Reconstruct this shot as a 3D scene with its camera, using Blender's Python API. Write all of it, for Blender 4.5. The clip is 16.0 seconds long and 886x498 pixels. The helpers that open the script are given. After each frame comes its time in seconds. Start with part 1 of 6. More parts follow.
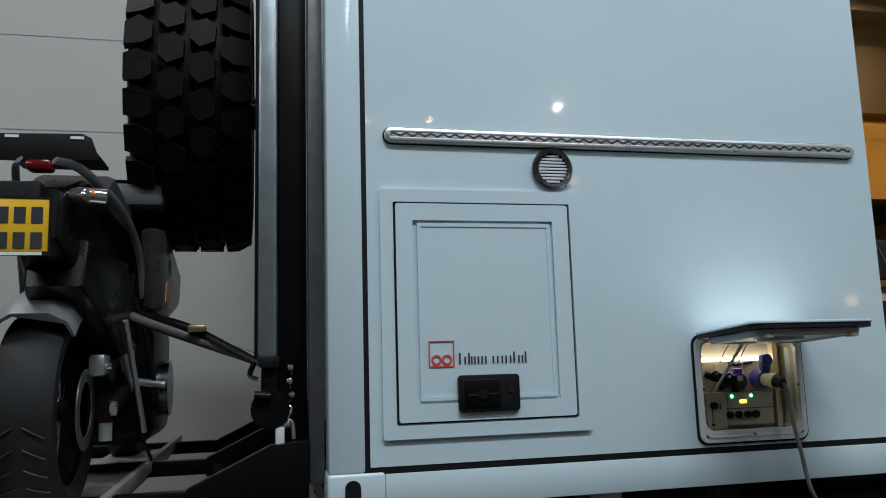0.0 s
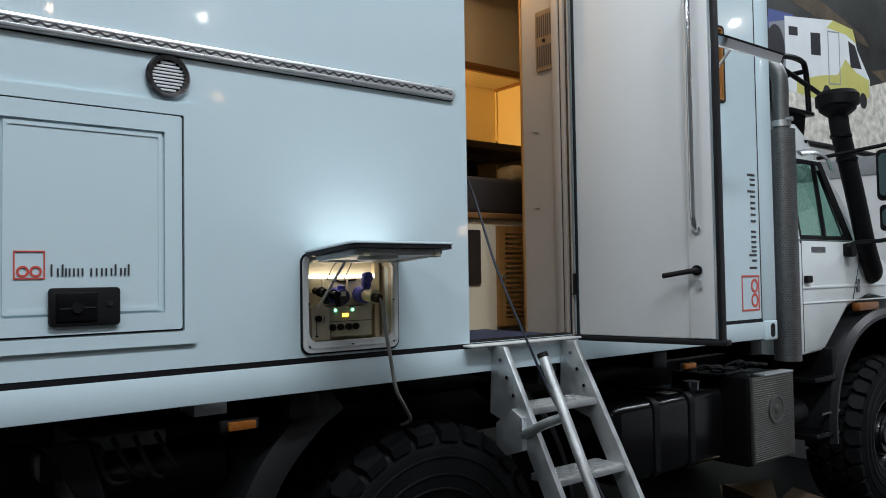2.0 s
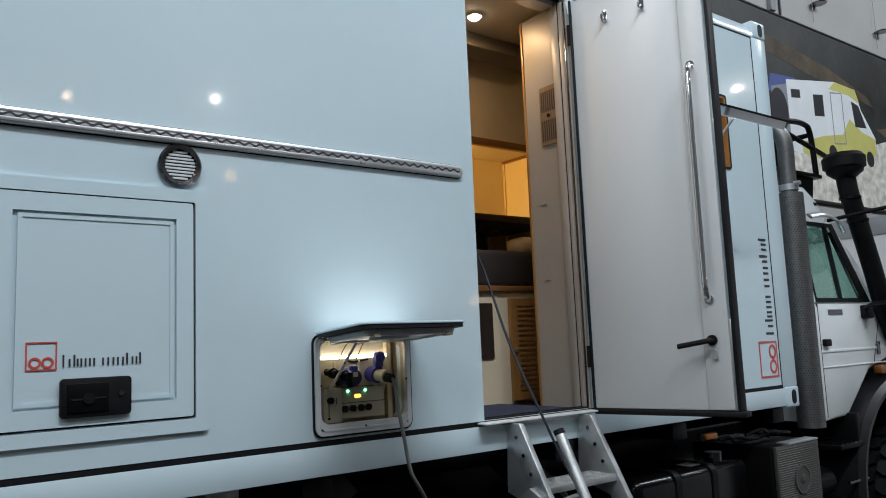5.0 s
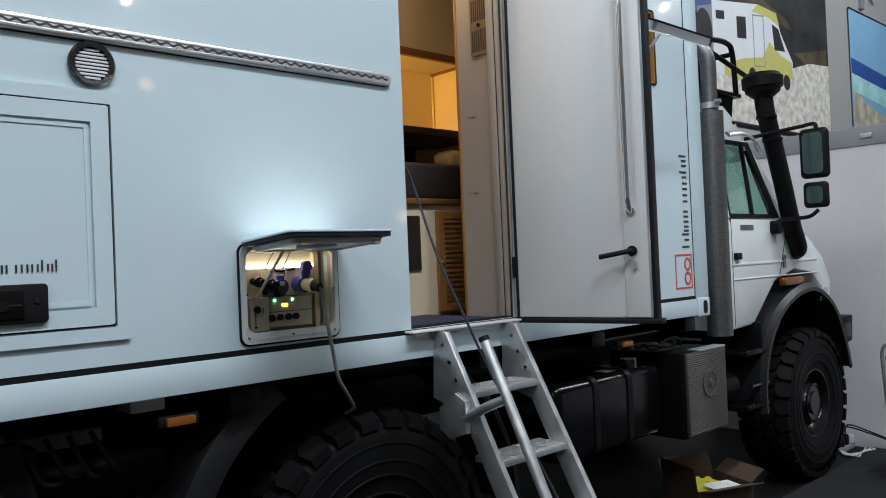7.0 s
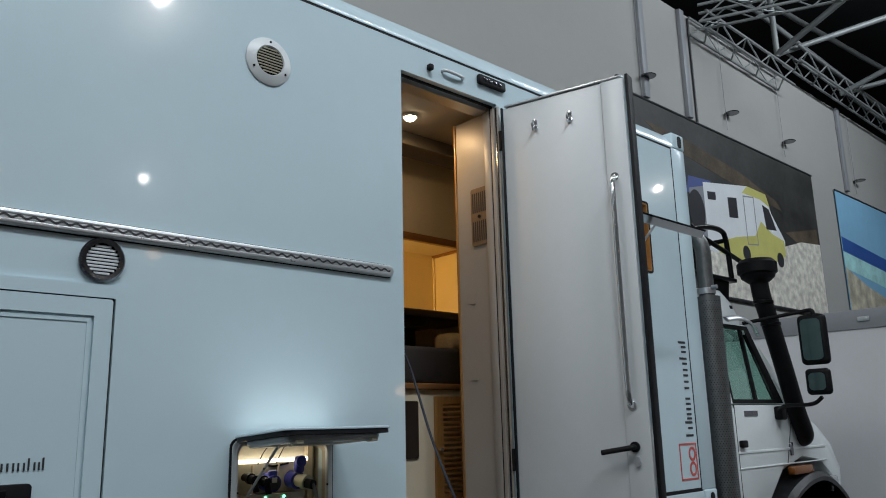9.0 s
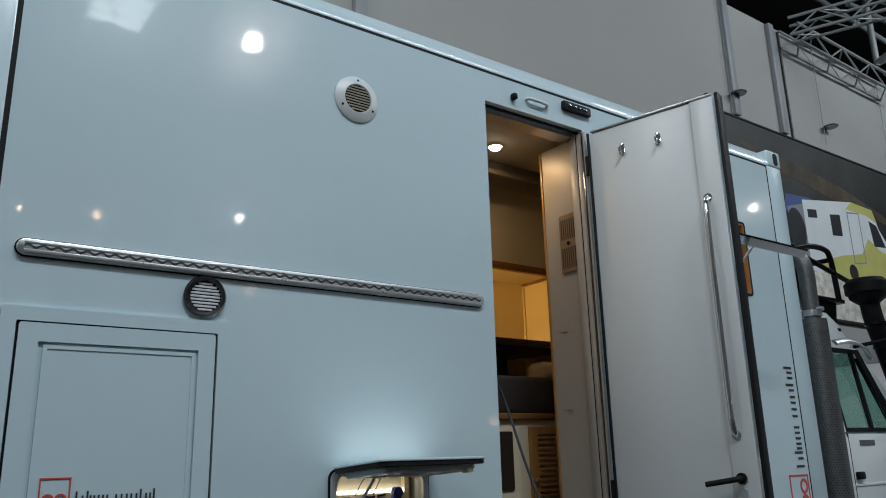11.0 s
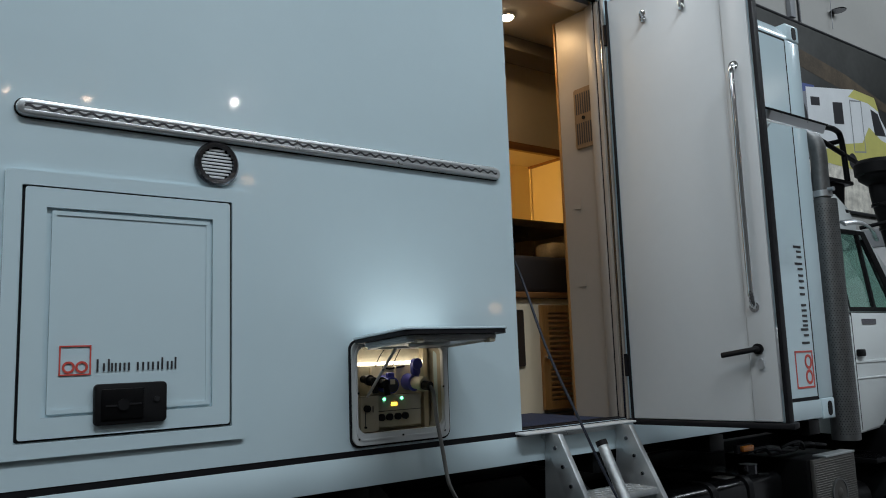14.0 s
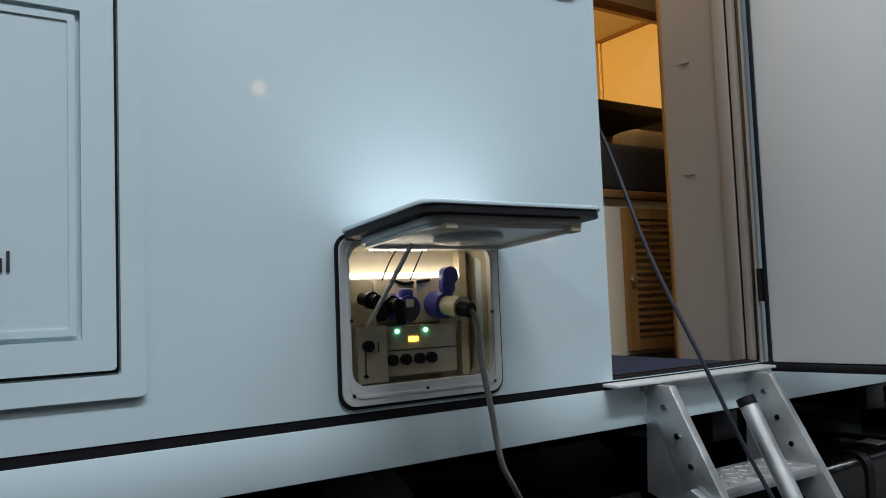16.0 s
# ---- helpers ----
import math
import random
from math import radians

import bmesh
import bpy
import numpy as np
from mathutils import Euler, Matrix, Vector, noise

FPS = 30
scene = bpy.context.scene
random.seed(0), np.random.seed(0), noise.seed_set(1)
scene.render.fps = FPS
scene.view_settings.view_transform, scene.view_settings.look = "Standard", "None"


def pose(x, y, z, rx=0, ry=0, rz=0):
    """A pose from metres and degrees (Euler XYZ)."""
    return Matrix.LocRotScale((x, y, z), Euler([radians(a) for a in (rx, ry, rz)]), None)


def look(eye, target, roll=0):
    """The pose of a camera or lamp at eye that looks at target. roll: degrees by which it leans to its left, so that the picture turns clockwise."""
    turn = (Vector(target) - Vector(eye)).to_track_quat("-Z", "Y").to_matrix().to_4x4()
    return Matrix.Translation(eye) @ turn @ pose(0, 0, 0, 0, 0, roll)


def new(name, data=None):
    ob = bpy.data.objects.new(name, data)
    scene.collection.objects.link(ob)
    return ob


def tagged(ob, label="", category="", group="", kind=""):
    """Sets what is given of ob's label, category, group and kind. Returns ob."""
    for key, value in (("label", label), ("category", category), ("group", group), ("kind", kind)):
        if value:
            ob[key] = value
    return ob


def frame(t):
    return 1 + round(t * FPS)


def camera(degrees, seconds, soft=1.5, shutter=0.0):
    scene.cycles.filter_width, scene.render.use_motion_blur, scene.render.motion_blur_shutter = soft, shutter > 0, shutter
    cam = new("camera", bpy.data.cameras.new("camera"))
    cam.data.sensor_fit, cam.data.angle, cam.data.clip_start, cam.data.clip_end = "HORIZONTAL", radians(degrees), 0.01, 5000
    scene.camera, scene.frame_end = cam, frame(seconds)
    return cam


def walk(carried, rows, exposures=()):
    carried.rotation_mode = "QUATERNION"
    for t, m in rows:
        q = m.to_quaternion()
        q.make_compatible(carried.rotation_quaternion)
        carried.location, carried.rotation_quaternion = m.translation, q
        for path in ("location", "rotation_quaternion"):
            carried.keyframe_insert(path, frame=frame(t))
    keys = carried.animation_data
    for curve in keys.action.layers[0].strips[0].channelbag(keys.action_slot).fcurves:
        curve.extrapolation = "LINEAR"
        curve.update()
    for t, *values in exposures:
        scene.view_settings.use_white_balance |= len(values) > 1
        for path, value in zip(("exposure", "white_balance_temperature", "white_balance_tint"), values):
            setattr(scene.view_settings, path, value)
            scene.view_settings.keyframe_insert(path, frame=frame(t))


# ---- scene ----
cam = camera(59.4, 16.0, soft=1.0)
PATH = [
    (0, (-0.19, -2.417, 1.938), (0.258, -0.489, 2.222), -1.7),
    (0.5, (-0.199, -2.417, 1.905), (0.388, -0.511, 2.054), -1.6),
    (1, (-0.162, -2.459, 1.913), (0.672, -0.643, 2.005), -1.0),
    (1.5, (-0.11, -2.502, 1.919), (0.996, -0.837, 1.986), -1.0),
    (2, (-0.09, -2.516, 1.907), (1.144, -0.944, 1.977), -0.9),
    (2.5, (-0.086, -2.511, 1.905), (1.162, -0.949, 1.97), -0.7),
    (3, (-0.081, -2.526, 1.911), (1.181, -0.976, 1.978), -0.8),
    (3.5, (-0.078, -2.531, 1.917), (1.194, -0.99, 2.005), -1.4),
    (4, (-0.085, -2.519, 1.96), (1.151, -0.962, 2.183), -1.8),
    (4.2, (-0.087, -2.52, 1.966), (1.128, -0.955, 2.234), -2.1),
    (6.3, (-0.078, -2.525, 1.905), (1.164, -0.961, 2.011), -2.6),
    (6.5, (-0.08, -2.523, 1.905), (1.209, -0.996, 1.975), -2.6),
    (7, (-0.086, -2.517, 1.91), (1.265, -1.042, 1.938), -2.4),
    (7.5, (-0.085, -2.533, 1.909), (1.253, -1.05, 2.01), -2.4),
    (8, (-0.092, -2.538, 1.938), (1.25, -1.063, 2.09), -2.0),
    (8.5, (-0.095, -2.53, 1.987), (1.254, -1.084, 2.288), -1.5),
    (9, (-0.098, -2.532, 2.026), (1.23, -1.104, 2.467), -1.4),
    (9.2, (-0.097, -2.534, 2.032), (1.204, -1.093, 2.51), -1.3),
    (11.5, (-0.114, -2.526, 2.024), (1.002, -0.949, 2.54), -1.7),
    (12, (-0.125, -2.514, 2.027), (0.96, -0.916, 2.545), -1.5),
    (12.5, (-0.138, -2.495, 2.013), (0.92, -0.88, 2.534), -1.1),
    (13, (-0.163, -2.456, 1.999), (0.877, -0.816, 2.476), -1.0),
    (13.5, (-0.152, -2.45, 1.983), (0.908, -0.799, 2.373), -1.0),
    (14, (-0.126, -2.374, 1.945), (1.064, -0.788, 2.209), -2.0),
    (14.5, (0.047, -2.178, 1.893), (1.264, -0.603, 2.084), -1.9),
    (15, (0.261, -1.984, 1.873), (1.449, -0.38, 1.999), -0.8),
    (15.5, (0.395, -1.667, 1.854), (1.565, -0.049, 1.967), -1.2),
    (16, (0.525, -1.474, 1.852), (1.628, 0.189, 1.982), -2.2),
]
walk(cam, [(t, look(eye, target, roll)) for t, eye, target, roll in PATH],
     [(0, 0.06, 6545, 11.7), (0.5, 0.16, 6568, 12.3), (1.5, 0.22, 6590, 12.9), (2, 0.32, 6612, 13.4), (3.5, 0.34, 6635, 14.0), (4.2, 0.22, 6612, 13.4), (6.5, 0.2, 6635, 14.0), (7, 0.4, 6658, 14.6),
      (8, 0.22, 6612, 13.4), (8.5, 0.0, 6568, 12.3), (9, -0.16, 6545, 11.7), (11.5, -0.38, 6478, 10.0), (12.5, -0.38, 6478, 10.0), (13.5, -0.32, 6500, 10.6), (14, -0.26, 6522, 11.0), (15, 0.18, 6590, 12.9), (16, 0.18, 6612, 13.4)])
GROUND = 0.03

# ---------------------------------------------------------------- light
world = bpy.data.worlds.new("hall_air")
scene.world = world
world.use_nodes = True
world.node_tree.nodes["Background"].inputs[0].default_value = (0.6, 0.75, 0.85, 1)
world.node_tree.nodes["Background"].inputs[1].default_value = 0.05


def lamp(name, kind, loc, watts, colour, size=0.1, target=None, size_y=None, spot=None):
    data = bpy.data.lights.new(name, kind)
    data.energy, data.color = watts, colour
    if kind == "AREA":
        data.size = size
        if size_y:
            data.shape, data.size_y = "RECTANGLE", size_y
    else:
        data.shadow_soft_size = size
    if spot:
        data.spot_size, data.spot_blend = radians(spot), 0.6
    ob = new(name, data)
    ob.matrix_world = look(loc, target) if target else Matrix.Translation(loc)
    return ob


COOL = (0.83, 0.93, 1.0)
# unseen lamp added to brighten the cab side
lamp("hall_light", "AREA", (6.0, -5.4, 9.9), 165, COOL, 4.0, (5.8, 0.0, 1.5), 0.5)
# high-bay ceiling lights of the hall, in front of the truck's side
lamp("hall_light", "AREA", (0.5, -5.2, 9.9), 520, COOL, 5.0, (1.0, -1.5, 0.0), 0.5)
lamp("hall_light", "AREA", (13.0, -3.5, 9.9), 470, COOL, 7.0, (12.5, 3, 5.0), 0.5)
lamp("hall_light", "AREA", (-5.0, 0.3, 9.9), 270, (0.97, 0.97, 0.97), 4.0, (-2.0, 3, 1.0), 0.5)
# unseen lamp added lower on the left to brighten the open door leaf
lamp("hall_light", "AREA", (-6.5, -5.5, 7.0), 115, COOL, 4.0, (2.5, 0, 2.5), 0.5)
# warm lamps inside the living box
WARM = (1.0, 0.55, 0.12)
lamp("cabin_light", "AREA", (2.43, 0.42, 3.60), 3.0, (1.0, 0.66, 0.33), 0.045, (2.43, 0.42, 2.0))
lamp("alcove_light", "SPOT", (2.3, 1.15, 2.95), 30, WARM, 0.08, (3.37, 1.17, 2.86), None, 78)
lamp("niche_light", "POINT", (2.35, 1.2, 2.55), 0.2, WARM, 0.06)
# light strip of the service box
lamp("strip_light", "AREA", (1.45, 0.045, 1.965), 0.045, (1.0, 0.86, 0.60), 0.3, (1.45, 0.06, 1.0), 0.015)
# lamp added over the flap, imitating ceiling light bounced onto the wall
lamp("flap_bounce", "AREA", (1.45, -0.13, 2.03), 0.24, (1.0, 0.98, 0.92), 0.34, (1.45, -0.08, 3.0), 0.2)


# ---------------------------------------------------------------- materials
def mat(name, col, rough=0.5, metal=0.0, var=0.08, scale=5.0, bump=0.0, bscale=150.0, coat=0.0, spec=0.5, rvar=0.1, emit=None, power=0.0, alpha=None):
    m = bpy.data.materials.new(name)
    m.use_nodes = True
    nt = m.node_tree
    p = nt.nodes["Principled BSDF"]
    p.inputs["Roughness"].default_value, p.inputs["Metallic"].default_value = rough, metal
    p.inputs["Coat Weight"].default_value = coat
    p.inputs["Specular IOR Level"].default_value = spec
    p.inputs["Coat Roughness"].default_value = 0.04
    tc = nt.nodes.new("ShaderNodeTexCoord")
    n1, n2 = nt.nodes.new("ShaderNodeTexNoise"), nt.nodes.new("ShaderNodeTexNoise")
    n1.inputs["Scale"].default_value, n2.inputs["Scale"].default_value = scale, scale * 11
    n1.inputs["Detail"].default_value = n2.inputs["Detail"].default_value = 4
    nt.links.new(tc.outputs["Object"], n1.inputs["Vector"])
    nt.links.new(tc.outputs["Object"], n2.inputs["Vector"])
    add = nt.nodes.new("ShaderNodeMath")
    add.operation = "MULTIPLY_ADD"
    nt.links.new(n2.outputs["Fac"], add.inputs[0])
    add.inputs[1].default_value = 0.4
    nt.links.new(n1.outputs["Fac"], add.inputs[2])
    rng = nt.nodes.new("ShaderNodeMapRange")
    rng.inputs["From Min"].default_value, rng.inputs["From Max"].default_value = 0.4, 1.0
    nt.links.new(add.outputs[0], rng.inputs["Value"])
    mix = nt.nodes.new("ShaderNodeMix")
    mix.data_type = "RGBA"
    mix.inputs["A"].default_value = (*[max(0, c * (1 - var)) for c in col], 1)
    mix.inputs["B"].default_value = (*[min(1, c * (1 + var)) for c in col], 1)
    nt.links.new(rng.outputs[0], mix.inputs["Factor"])
    nt.links.new(mix.outputs["Result"], p.inputs["Base Color"])
    rr = nt.nodes.new("ShaderNodeMapRange")
    rr.inputs["To Min"].default_value, rr.inputs["To Max"].default_value = rough * (1 - rvar), min(1, rough * (1 + rvar))
    nt.links.new(rng.outputs[0], rr.inputs["Value"])
    nt.links.new(rr.outputs[0], p.inputs["Roughness"])
    if bump:
        n3 = nt.nodes.new("ShaderNodeTexNoise")
        n3.inputs["Scale"].default_value = bscale
        n3.inputs["Detail"].default_value = 3
        nt.links.new(tc.outputs["Object"], n3.inputs["Vector"])
        b = nt.nodes.new("ShaderNodeBump")
        b.inputs["Strength"].default_value, b.inputs["Distance"].default_value = bump, 0.004
        nt.links.new(n3.outputs["Fac"], b.inputs["Height"])
        nt.links.new(b.outputs[0], p.inputs["Normal"])
    if emit:
        p.inputs["Emission Color"].default_value = (*emit, 1)
        p.inputs["Emission Strength"].default_value = power
    return m


def wood(name, dark, light, along="X", rough=0.4):
    m = mat(name, light, rough, bump=0.1, bscale=60)
    nt = m.node_tree
    mix = next(n for n in nt.nodes if n.type == "MIX")
    mix.inputs["A"].default_value, mix.inputs["B"].default_value = (*dark, 1), (*light, 1)
    mp = nt.nodes.new("ShaderNodeMapping")
    mp.inputs["Scale"].default_value = {"X": (0.6, 14, 14), "Y": (14, 0.6, 14), "Z": (14, 14, 0.6)}[along]
    tc = next(n for n in nt.nodes if n.type == "TEX_COORD")
    nt.links.new(tc.outputs["Object"], mp.inputs["Vector"])
    for n in nt.nodes:
        if n.type == "TEX_NOISE":
            nt.links.new(mp.outputs[0], n.inputs["Vector"])
    return m


def glass(name, col=(1, 1, 1), rough=0.02):
    m = bpy.data.materials.new(name)
    m.use_nodes = True
    p = m.node_tree.nodes["Principled BSDF"]
    p.inputs["Base Color"].default_value = (*col, 1)
    p.inputs["Roughness"].default_value = rough
    p.inputs["Transmission Weight"].default_value = 1.0
    p.inputs["IOR"].default_value = 1.45
    return m


PAINT = mat("gloss_white_paint", (0.59, 0.73, 0.785), 0.2, var=0.025, scale=1.2, bump=0.012, bscale=35, coat=0.5)
PAINT_IN = mat("inner_white_laminate", (0.66, 0.69, 0.70), 0.34, var=0.03, scale=2, bump=0.03, bscale=90)
CABPAINT = mat("cab_white_paint", (0.80, 0.85, 0.85), 0.2, var=0.03, scale=2, coat=0.3)
GASKET = mat("black_rubber_seal", (0.010, 0.010, 0.012), 0.55, var=0.2, scale=20, spec=0.2)
BLACK = mat("black_plastic", (0.009, 0.009, 0.010), 0.5, var=0.25, scale=9, bump=0.15, bscale=250, spec=0.14)
SATIN = mat("black_powder_coat", (0.0045, 0.0045, 0.005), 0.34, var=0.25, scale=6, bump=0.05, bscale=300, spec=0.16)
BIKETYRE = mat("bike_tyre_rubber", (0.016, 0.017, 0.018), 0.6, var=0.3, scale=9, bump=0.15, bscale=160, spec=0.2)
RUBBER = mat("tyre_rubber", (0.0058, 0.006, 0.0065), 0.55, var=0.35, scale=7, bump=0.25, bscale=120, spec=0.11)
STEEL = mat("brushed_steel", (0.62, 0.64, 0.66), 0.3, 0.7, var=0.05, scale=8, rvar=0.15)
CHROME = mat("chrome", (0.80, 0.81, 0.83), 0.1, 0.9, var=0.04)
DARKSTEEL = mat("dark_nickel", (0.22, 0.22, 0.24), 0.22, 1.0, var=0.15, scale=20)
ALU = mat("raw_aluminium", (0.62, 0.65, 0.66), 0.42, 0.85, var=0.14, scale=14, rvar=0.35, bump=0.05, bscale=200)
DULLALU = mat("weathered_aluminium", (0.40, 0.39, 0.36), 0.45, 0.45, var=0.3, scale=9, bump=0.08, bscale=90)
SHIELD = mat("perforated_steel", (0.20, 0.205, 0.205), 0.42, 0.8, var=0.2, scale=30)
GREYPLASTIC = mat("grey_panel", (0.42, 0.39, 0.30), 0.5, var=0.08, scale=12)
RED = mat("red_print", (0.62, 0.09, 0.07), 0.4, var=0.05)
INK = mat("dark_grey_print", (0.035, 0.035, 0.04), 0.45, var=0.1)
BIKEBLACK = mat("gloss_black_fairing", (0.0035, 0.0035, 0.004), 0.28, var=0.3, scale=6, spec=0.22)
AMBER = mat("amber_lens", (0.24, 0.08, 0.015), 0.2, var=0.12, scale=60)
HALLWALL = mat("hall_wall_paint", (0.38, 0.376, 0.36), 0.8, var=0.05, scale=0.7, bump=0.12, bscale=40)
PARTITION = mat("partition_paint", (0.66, 0.66, 0.68), 0.7, var=0.04, scale=1.2, bump=0.1, bscale=60)
PARTGREY = mat("partition_cap", (0.28, 0.29, 0.31), 0.5, var=0.06)
FLOOR = mat("dark_hall_floor", (0.007, 0.0073, 0.0076), 0.6, var=0.25, scale=1.6, bump=0.2, bscale=120, spec=0.25)
CARPET = mat("grey_carpet", (0.014, 0.015, 0.017), 0.95, var=0.15, scale=8, bump=0.5, bscale=300)
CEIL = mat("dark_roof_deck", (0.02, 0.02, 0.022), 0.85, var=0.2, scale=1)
TRUSS = mat("truss_paint", (0.32, 0.34, 0.34), 0.5, 0.3, var=0.1)
CREAM = mat("cream_cabinet_laminate", (0.72, 0.62, 0.45), 0.45, var=0.03, scale=3)
BEIGE = mat("beige_ceiling_lining", (0.66, 0.58, 0.46), 0.7, var=0.05, scale=4, bump=0.1, bscale=120)
WOOD = wood("light_oak", (0.28, 0.125, 0.035), (0.44, 0.225, 0.07), "Z")
WOODD = wood("brown_trim_wood", (0.14, 0.06, 0.02), (0.26, 0.12, 0.04), "X")
DARKTABLE = mat("dark_table_laminate", (0.03, 0.022, 0.018), 0.3, var=0.2, scale=6)
CUSHION = mat("dark_upholstery", (0.025, 0.02, 0.02), 0.9, var=0.3, scale=30, bump=0.4, bscale=200)
PILLOW = mat("beige_woven_cloth", (0.45, 0.36, 0.22), 0.95, var=0.2, scale=60, bump=0.5, bscale=150)
NAVY = mat("navy_carpet", (0.02, 0.03, 0.07), 0.95, var=0.3, scale=20, bump=0.4, bscale=300)
GLASS = glass("tinted_glass", (0.55, 0.75, 0.68))
CLEAR = glass("clear_acrylic", (0.92, 0.92, 0.9), 0.04)
INNER = mat("beige_partition_laminate", (0.41, 0.37, 0.325), 0.4, var=0.05, scale=3, bump=0.03, bscale=90)
TANK = mat("gloss_black_tank", (0.004, 0.004, 0.0045), 0.2, var=0.3, scale=5, spec=0.3)
MIRROR = mat("mirror_glass", (0.20, 0.25, 0.23), 0.03, 1.0, var=0.02)
CARD = mat("brown_cardboard", (0.085, 0.055, 0.034), 0.85, var=0.12, scale=12, bump=0.15, bscale=90)
YELLOW = mat("yellow_plastic", (0.72, 0.66, 0.05), 0.5, var=0.1, scale=10)
PAPER = mat("white_paper", (0.75, 0.76, 0.74), 0.8, var=0.05)
CORD = mat("grey_cable_sheath", (0.22, 0.22, 0.21), 0.5, var=0.08, scale=30)
ROPE = mat("dark_blue_cable", (0.02, 0.025, 0.04), 0.55, var=0.2, scale=50)
BLUEPLUG = mat("blue_plug_plastic", (0.05, 0.06, 0.35), 0.35, var=0.1, scale=30)
PLUGGREY = mat("ivory_plug_plastic", (0.62, 0.57, 0.42), 0.4, var=0.1, scale=30)
LEDWHITE = mat("led_strip", (0.9, 0.9, 0.85), 0.4, emit=(1.0, 0.93, 0.80), power=6)
LEDGREEN = mat("green_led", (0.1, 0.6, 0.3), 0.3, emit=(0.15, 1.0, 0.5), power=6)
LEDAMBER = mat("amber_display", (0.6, 0.4, 0.05), 0.3, emit=(1.0, 0.55, 0.05), power=5)
LAMPFACE = mat("lamp_face", (0.9, 0.9, 0.9), 0.4, emit=(1.0, 0.97, 0.92), power=130)
WARMFACE = mat("warm_lamp_face", (0.9, 0.85, 0.75), 0.4, emit=(1.0, 0.62, 0.38), power=80)
ORANGEFACE = mat("orange_lamp_face", (0.9, 0.7, 0.5), 0.4, emit=(1.0, 0.55, 0.25), power=9)
TUBEFACE = mat("ceiling_tube_face", (0.9, 0.9, 0.9), 0.4, emit=(0.85, 0.97, 1.0), power=28)
VENTWOOD = wood("dull_oak", (0.20, 0.13, 0.07), (0.30, 0.20, 0.12), "Z")
SPOTFACE = mat("ceiling_spot_face", (0.9, 0.85, 0.75), 0.4, emit=(1.0, 0.85, 0.6), power=14)
PLATE = mat("yellow_number_plate", (0.80, 0.46, 0.02), 0.35, var=0.06, scale=15)
SILVER = mat("silver_bodywork", (0.34, 0.35, 0.37), 0.35, 0.5, var=0.12, scale=10)
ORANGE = mat("orange_decal", (0.65, 0.22, 0.07), 0.4, var=0.15, scale=25)
REDLENS = mat("red_lens", (0.13, 0.008, 0.008), 0.15, var=0.1)


# ---------------------------------------------------------------- mesh helpers
ORIGIN = {}


def thing(name, loc, label, category, group="", kind=""):
    ob = tagged(new(name), label, category, group, kind)
    ob.location = loc
    ob.empty_display_size = 0.1
    ORIGIN[ob] = Vector(loc)
    return ob


def mesh_of(bm, material, name, shift=None, smooth=40):
    bmesh.ops.recalc_face_normals(bm, faces=bm.faces[:])
    if shift is not None:
        bmesh.ops.translate(bm, vec=shift, verts=bm.verts[:])
    me = bpy.data.meshes.new(name)
    bm.to_mesh(me)
    bm.free()
    if smooth:
        me.shade_smooth()
        me.set_sharp_from_angle(angle=radians(smooth))
    me.materials.append(material)
    return me


def steps(*knots):
    """A smooth shift: straight lines between knots (x, shift)."""
    def at(x):
        for (a, p), (b, q) in zip(knots, knots[1:]):
            if x < b:
                return p + (q - p) * max(0.0, (x - a) / (b - a))
        return knots[-1][1]
    return at


def still(co):
    return co


FIT = [still]


def part(name, bm, material, parent, label="", smooth=40):
    o = ORIGIN[parent]
    if FIT[0] is not still:
        for v in bm.verts:
            v.co = FIT[0](v.co)
    ob = new(name, mesh_of(bm, material, name, -o, smooth))
    ob.parent = parent
    ORIGIN[ob] = o
    if label:
        tagged(ob, label)
    return ob


def solo(name, bm, material, label, category, group="", kind="", smooth=40):
    """A thing of one mesh."""
    lo = [min(v.co[i] for v in bm.verts) for i in range(3)]
    hi = [max(v.co[i] for v in bm.verts) for i in range(3)]
    o = Vector(((lo[0] + hi[0]) / 2, (lo[1] + hi[1]) / 2, lo[2]))
    ob = tagged(new(name, mesh_of(bm, material, name, -o, smooth)), label, category, group, kind)
    ob.location = o
    ORIGIN[ob] = o
    return ob


def box(bm, x0, x1, y0, y1, z0, z1, bev=0.0, seg=2, m=None):
    vs = [bm.verts.new((x, y, z)) for x in (x0, x1) for y in (y0, y1) for z in (z0, z1)]
    fs = [bm.faces.new([vs[i] for i in q]) for q in ((0, 1, 3, 2), (4, 6, 7, 5), (0, 4, 5, 1), (2, 3, 7, 6), (0, 2, 6, 4), (1, 5, 7, 3))]
    bmesh.ops.recalc_face_normals(bm, faces=fs)
    if bev:
        es = list({e for f in fs for e in f.edges})
        r = bmesh.ops.bevel(bm, geom=es, offset=bev, segments=seg, profile=0.5, affect="EDGES", clamp_overlap=True)
        vs = list({v for f in r["faces"] for v in f.verts} | {v for v in vs if v.is_valid})
    if m is not None:
        bmesh.ops.transform(bm, matrix=m, verts=vs)
    return bm


def B(*a, **k):
    return box(bmesh.new(), *a, **k)


def cyl(bm, p, q, r, r2=None, seg=20):
    p, q = Vector(p), Vector(q)
    d = q - p
    m = Matrix.Translation((p + q) / 2) @ d.to_track_quat("Z", "Y").to_matrix().to_4x4()
    bmesh.ops.create_cone(bm, cap_ends=True, segments=seg, radius1=r, radius2=r if r2 is None else r2, depth=d.length, matrix=m)
    return bm


def C(*a, **k):
    return cyl(bmesh.new(), *a, **k)


